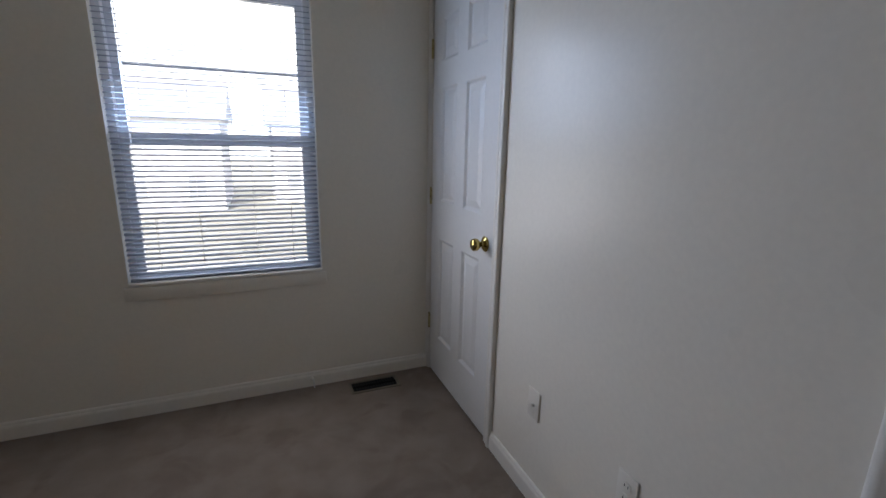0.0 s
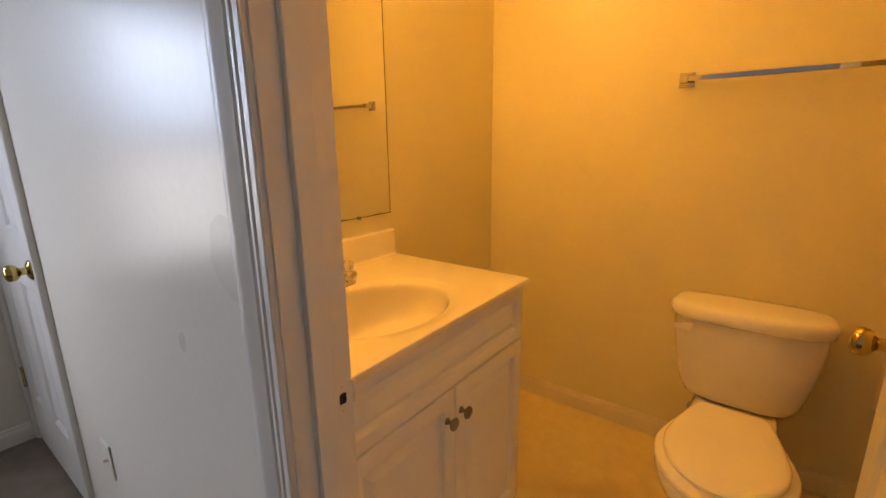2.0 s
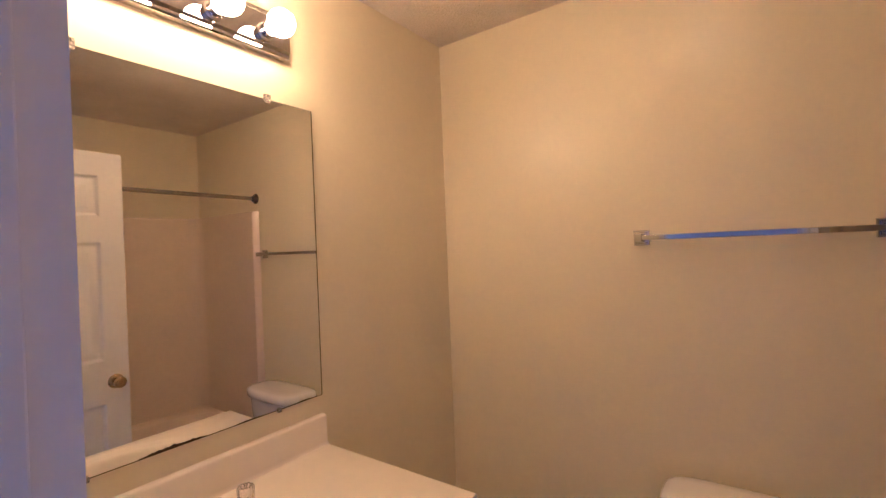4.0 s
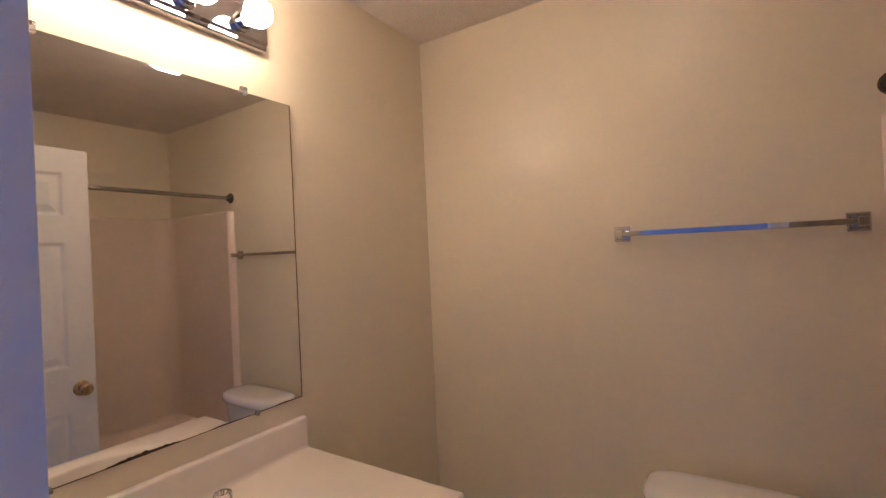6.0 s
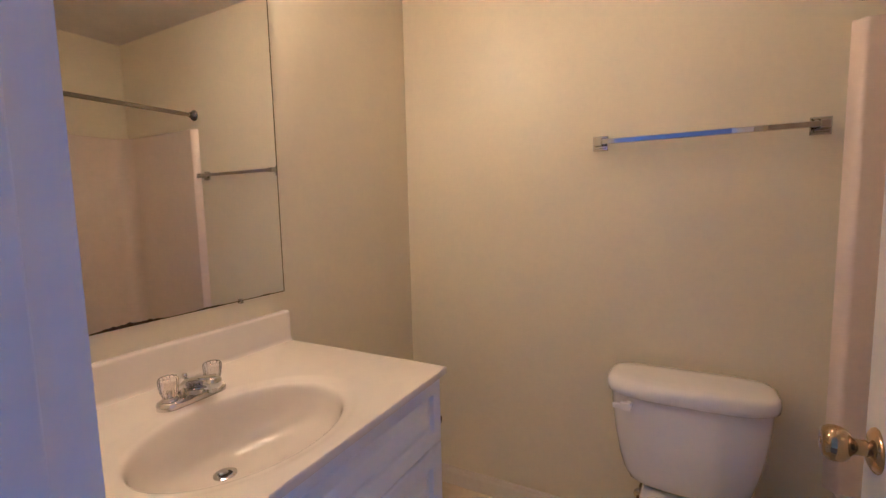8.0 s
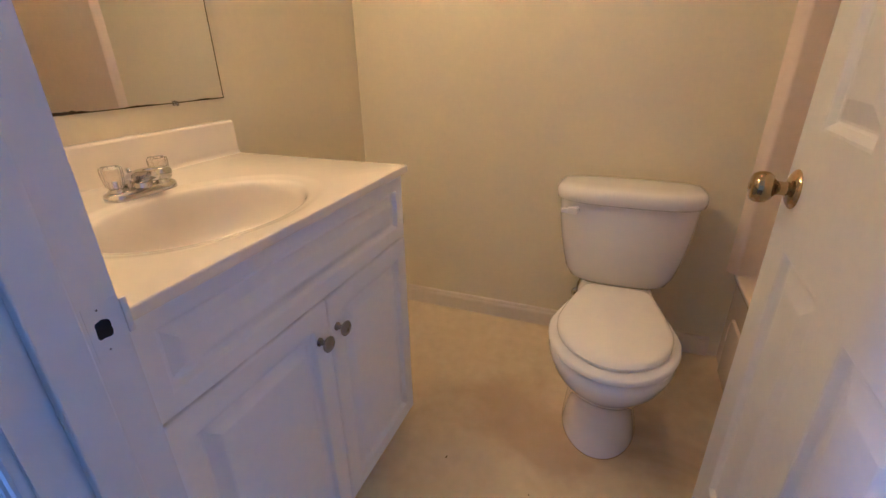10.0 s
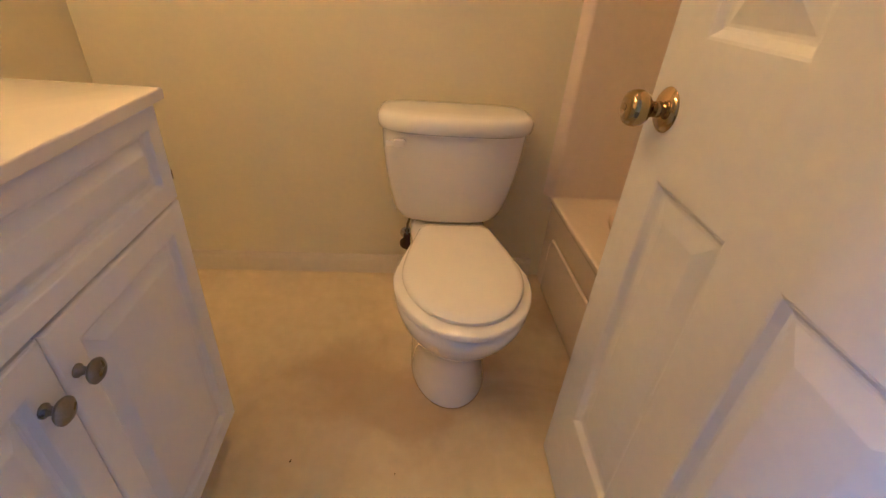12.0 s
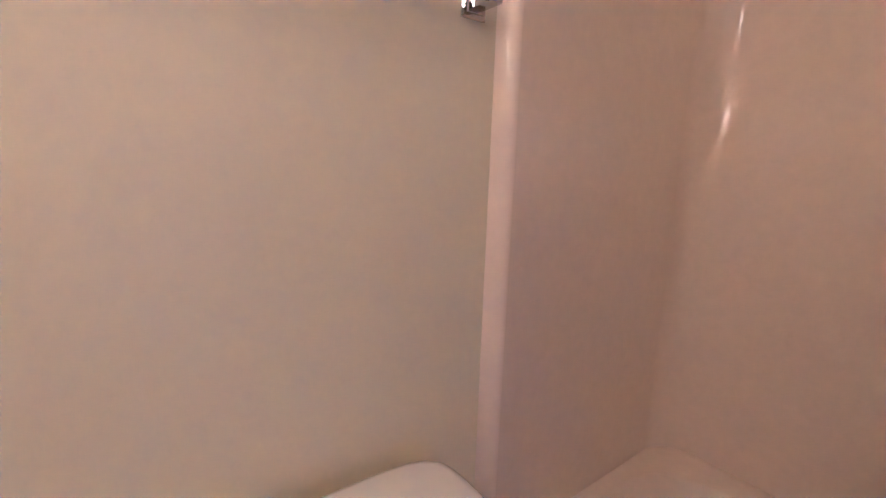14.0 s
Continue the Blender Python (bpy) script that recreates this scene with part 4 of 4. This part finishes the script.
# ---- toilet ----
CAULK = mat("aged_caulk", (0.34, 0.25, 0.17), 0.7, vary=0.3, big=25, fine=120)
TC = -0.271
wc = thing("toilet", "white two-piece toilet with closed seat lid", "toilet", at=(1.1, TC, 0.0))


def egg(xf, xc, xb, w, wb, z, n=22):
    """Outline of a bowl or seat: round in front, tapering to a blunt back."""
    side = []
    for k in range(n + 1):
        a = math.pi / 2 * k / n
        side.append((xc - (xc - xf) * math.cos(a), w * math.sin(a)))
    for k in range(1, n + 1):
        f = k / n
        side.append((xc + (xb - xc) * f, wb + (w - wb) * (1 - f ** 1.35) - (wb * 0.14 * ((f - 0.92) / 0.08) ** 2 if f > 0.92 else 0.0)))
    return [Vector((x, TC + y, z)) for x, y in side] + [Vector((x, TC - y, z)) for x, y in reversed(side[1:])]


bowl = [egg(0.850, 1.03, 1.36, 0.116, 0.105, 0.0), egg(0.851, 1.03, 1.36, 0.115, 0.104, 0.012), egg(0.868, 1.03, 1.355, 0.107, 0.098, 0.06), egg(0.878, 1.02, 1.35, 0.102, 0.094, 0.12), egg(0.868, 1.01, 1.34, 0.106, 0.094, 0.17),
        egg(0.830, 0.99, 1.32, 0.124, 0.096, 0.22), egg(0.778, 0.965, 1.29, 0.147, 0.100, 0.265), egg(0.742, 0.945, 1.25, 0.163, 0.104, 0.31), egg(0.719, 0.935, 1.21, 0.172, 0.106, 0.350), egg(0.714, 0.932, 1.20, 0.175, 0.106, 0.370),
        egg(0.717, 0.932, 1.20, 0.173, 0.105, 0.381), egg(0.726, 0.934, 1.195, 0.165, 0.100, 0.3855)]
bb = loft(bowl)
deck = []
for z, g in ((0.25, 0.0), (0.333, 0.0), (0.342, 0.003), (0.346, 0.010)):
    deck.append([Vector((x, y, z)) for x, y in ((1.13 + g, TC - 0.112 + g), (1.30, TC - 0.130 + g), (1.46 - g, TC - 0.125 + g), (1.46 - g, TC + 0.125 - g), (1.30, TC + 0.130 - g), (1.13 + g, TC + 0.112 - g))])
loft(deck, into=bb)
part("bowl", bb, PORCELAIN, wc, smooth=50)
part("seat", loft([egg(0.722, 0.935, 1.175, 0.168, 0.098, 0.3915), egg(0.709, 0.935, 1.178, 0.178, 0.103, 0.397), egg(0.709, 0.935, 1.178, 0.178, 0.103, 0.406), egg(0.715, 0.936, 1.175, 0.173, 0.100, 0.4115)]), SEAT_PLASTIC, wc, smooth=50)
part("lid", loft([egg(0.756, 0.940, 1.170, 0.144, 0.090, 0.4118), egg(0.754, 0.940, 1.172, 0.146, 0.092, 0.4145), egg(0.742, 0.940, 1.184, 0.156, 0.100, 0.4155), egg(0.741, 0.940, 1.184, 0.156, 0.100, 0.424), egg(0.748, 0.941, 1.180, 0.150, 0.096, 0.4305),
                  egg(0.764, 0.944, 1.165, 0.137, 0.088, 0.434), egg(0.81, 0.96, 1.11, 0.095, 0.06, 0.4355)]), SEAT_PLASTIC, wc, smooth=50)
for dy in (-0.072, 0.072):
    part("seat_hinge", box(1.178, 1.204, TC + dy - 0.018, TC + dy + 0.018, 0.3455, 0.412, 0.006, 3), SEAT_PLASTIC, wc)


def tank_ring(w, xf, z, e=4.2, xb=1.502):
    a_, c_ = (xb - xf) / 2, (xb + xf) / 2
    pts = []
    for k in range(64):
        t = 2 * math.pi * k / 64
        c, s_ = math.cos(t), math.sin(t)
        ee = 4.6 if c > 0 else 3.0
        r = (abs(c / a_) ** ee + abs(s_ / w) ** ee) ** (-1 / ee)
        pts.append(Vector((c_ + r * c, TC + r * s_, z)))
    return pts


part("tank", loft([tank_ring(0.130, 1.365, 0.3465), tank_ring(0.155, 1.340, 0.350), tank_ring(0.173, 1.326, 0.364), tank_ring(0.189, 1.318, 0.395), tank_ring(0.203, 1.311, 0.45), tank_ring(0.216, 1.305, 0.52), tank_ring(0.226, 1.300, 0.60), tank_ring(0.230, 1.297, 0.668)]), PORCELAIN, wc, smooth=50)
part("tank_lid", loft([tank_ring(0.234, 1.289, 0.6682), tank_ring(0.241, 1.280, 0.674, xb=1.508), tank_ring(0.2435, 1.277, 0.688, xb=1.510), tank_ring(0.2437, 1.277, 0.695, xb=1.510), tank_ring(0.2428, 1.2785, 0.704, xb=1.509), tank_ring(0.239, 1.283, 0.7125, xb=1.506), tank_ring(0.231, 1.291, 0.7190, xb=1.499), tank_ring(0.217, 1.305, 0.7230, xb=1.487), tank_ring(0.18, 1.34, 0.7255, xb=1.45)]), PORCELAIN, wc, smooth=60)
lv = lathe([(0.0, 0.0), (0.012, 0.0), (0.011, 0.018), (0.0, 0.018)], aim((1.309, -0.105, 0.642), (-1, 0, 0)), 16)
box(1.280, 1.296, -0.112, -0.080, 0.630, 0.655, 0.003, into=lv)
box(1.281, 1.290, -0.083, -0.056, 0.633, 0.650, 0.0035, into=lv)
part("flush_lever", lv, SEAT_PLASTIC, wc, "white plastic flush lever")
part("caulk_line", loft([egg(0.8485, 1.03, 1.362, 0.1172, 0.106, 0.0004), egg(0.8490, 1.03, 1.362, 0.1168, 0.106, 0.0025)]), CAULK, wc, "brownish worn caulk at the foot")

# water stop and supply tube
vv = thing("water_valve", "tarnished chrome water stop valve with supply tube", "valve", at=(1.49, -0.132, 0.20))
part("escutcheon", lathe([(0.0, 0.0), (0.028, 0.0), (0.026, 0.004), (0.014, 0.008), (0.0, 0.008)], aim((BACK_X - 0.0003, -0.132, 0.19), (-1, 0, 0)), 20), CHROME, vv)
part("pipe", rod((BACK_X - 0.004, -0.132, 0.19), (1.485, -0.132, 0.19), 0.008, 14), BROWN_METAL, vv)
part("valve_body", rod((1.488, -0.132, 0.170), (1.488, -0.132, 0.216), 0.0135, 16), BROWN_METAL, vv, "tarnished valve body")
part("valve_handle", lathe([(0.0, 0.0), (0.008, 0.0), (0.008, 0.006), (0.024, 0.008), (0.028, 0.014), (0.023, 0.022), (0.0, 0.023)], aim((1.477, -0.132, 0.190), (-1, 0, 0)), 12), BROWN_METAL, vv, "dark oval valve handle")
part("supply_tube", tube([(1.488, -0.132, 0.216), (1.488, -0.132, 0.26), (1.475, -0.145, 0.31), (1.455, -0.155, 0.35), (1.45, -0.165, 0.388)], 0.0048, 10), NICKEL, vv)

# ---- crumbs on the floor ----
for cx_, cy_, r in ((0.694, 0.154, 0.0035), (0.420, -0.113, 0.004), (0.655, -0.110, 0.0022), (0.235, -0.395, 0.003)):
    b = bmesh.new()
    bmesh.ops.create_icosphere(b, subdivisions=1, radius=r, matrix=Matrix.Translation((cx_, cy_, r * 0.45)) @ Matrix.Rotation(cx_ * 9, 4, "Z") @ Matrix.Diagonal((1.3, 0.7, 0.5, 1)))
    for v in b.verts:
        v.co += Vector((random.uniform(-1, 1), random.uniform(-1, 1), 0)) * r * 0.25
    tagged(mesh_object("crumb", b, DEBRIS, 0), "tiny dark crumb lying on the vinyl floor", "debris", group="crumbs on the floor")

# ---- outside the window ----
structure("backdrop", slab("y", 120.0, 120.5, -260, 260, -20.0, 130.0), HAZE, "bright hazy sky in the distance", "sky")
structure("ground", slab("z", -3.2, -3.0, -400, 400, -400, 500), GRASS, "pale winter lawn below the window", "ground")


def house(x, y, w, d, wall_h, roof_h, label):
    h = thing("house", label, "house", group="houses across the lawn", at=(x, y, -3.0))
    wl = part("wall", box(x - w / 2, x + w / 2, y, y + d, -3.0, -3.0 + wall_h), SIDING, h, smooth=0)
    e = 0.4
    rf = [[Vector((xx, yy, zz)) for yy, zz in ((y - e, -3.0 + wall_h), (y + d / 2, -3.0 + wall_h + roof_h), (y + d + e, -3.0 + wall_h))] for xx in (x - w / 2 - e, x + w / 2 + e)]
    part("roof", loft(rf), ROOFING, h, smooth=0)
    for zz in (-2.1, 0.6):
        if zz + 1.4 > -3.0 + wall_h:
            continue
        for k in range(4):
            xx = x - w * 0.38 + w * 0.76 * k / 3
            wd = part("window", slab("y", y - 0.06, y - 0.005, xx - 0.55, xx + 0.55, zz, zz + 1.4, [(xx - 0.45, xx + 0.45, zz + 0.1, zz + 1.3)]), VINYL_WINDOW, h, smooth=0)
            part("pane", box(xx - 0.45, xx + 0.45, y - 0.03, y - 0.004, zz + 0.1, zz + 1.3), DARK_PANE, wd, smooth=0)


house(-9.0, 30.0, 12.0, 9.0, 5.4, 2.6, "two-storey house with pale siding and grey roof")
house(5.5, 34.0, 11.0, 9.0, 5.4, 2.8, "two-storey house with pale siding and grey roof")
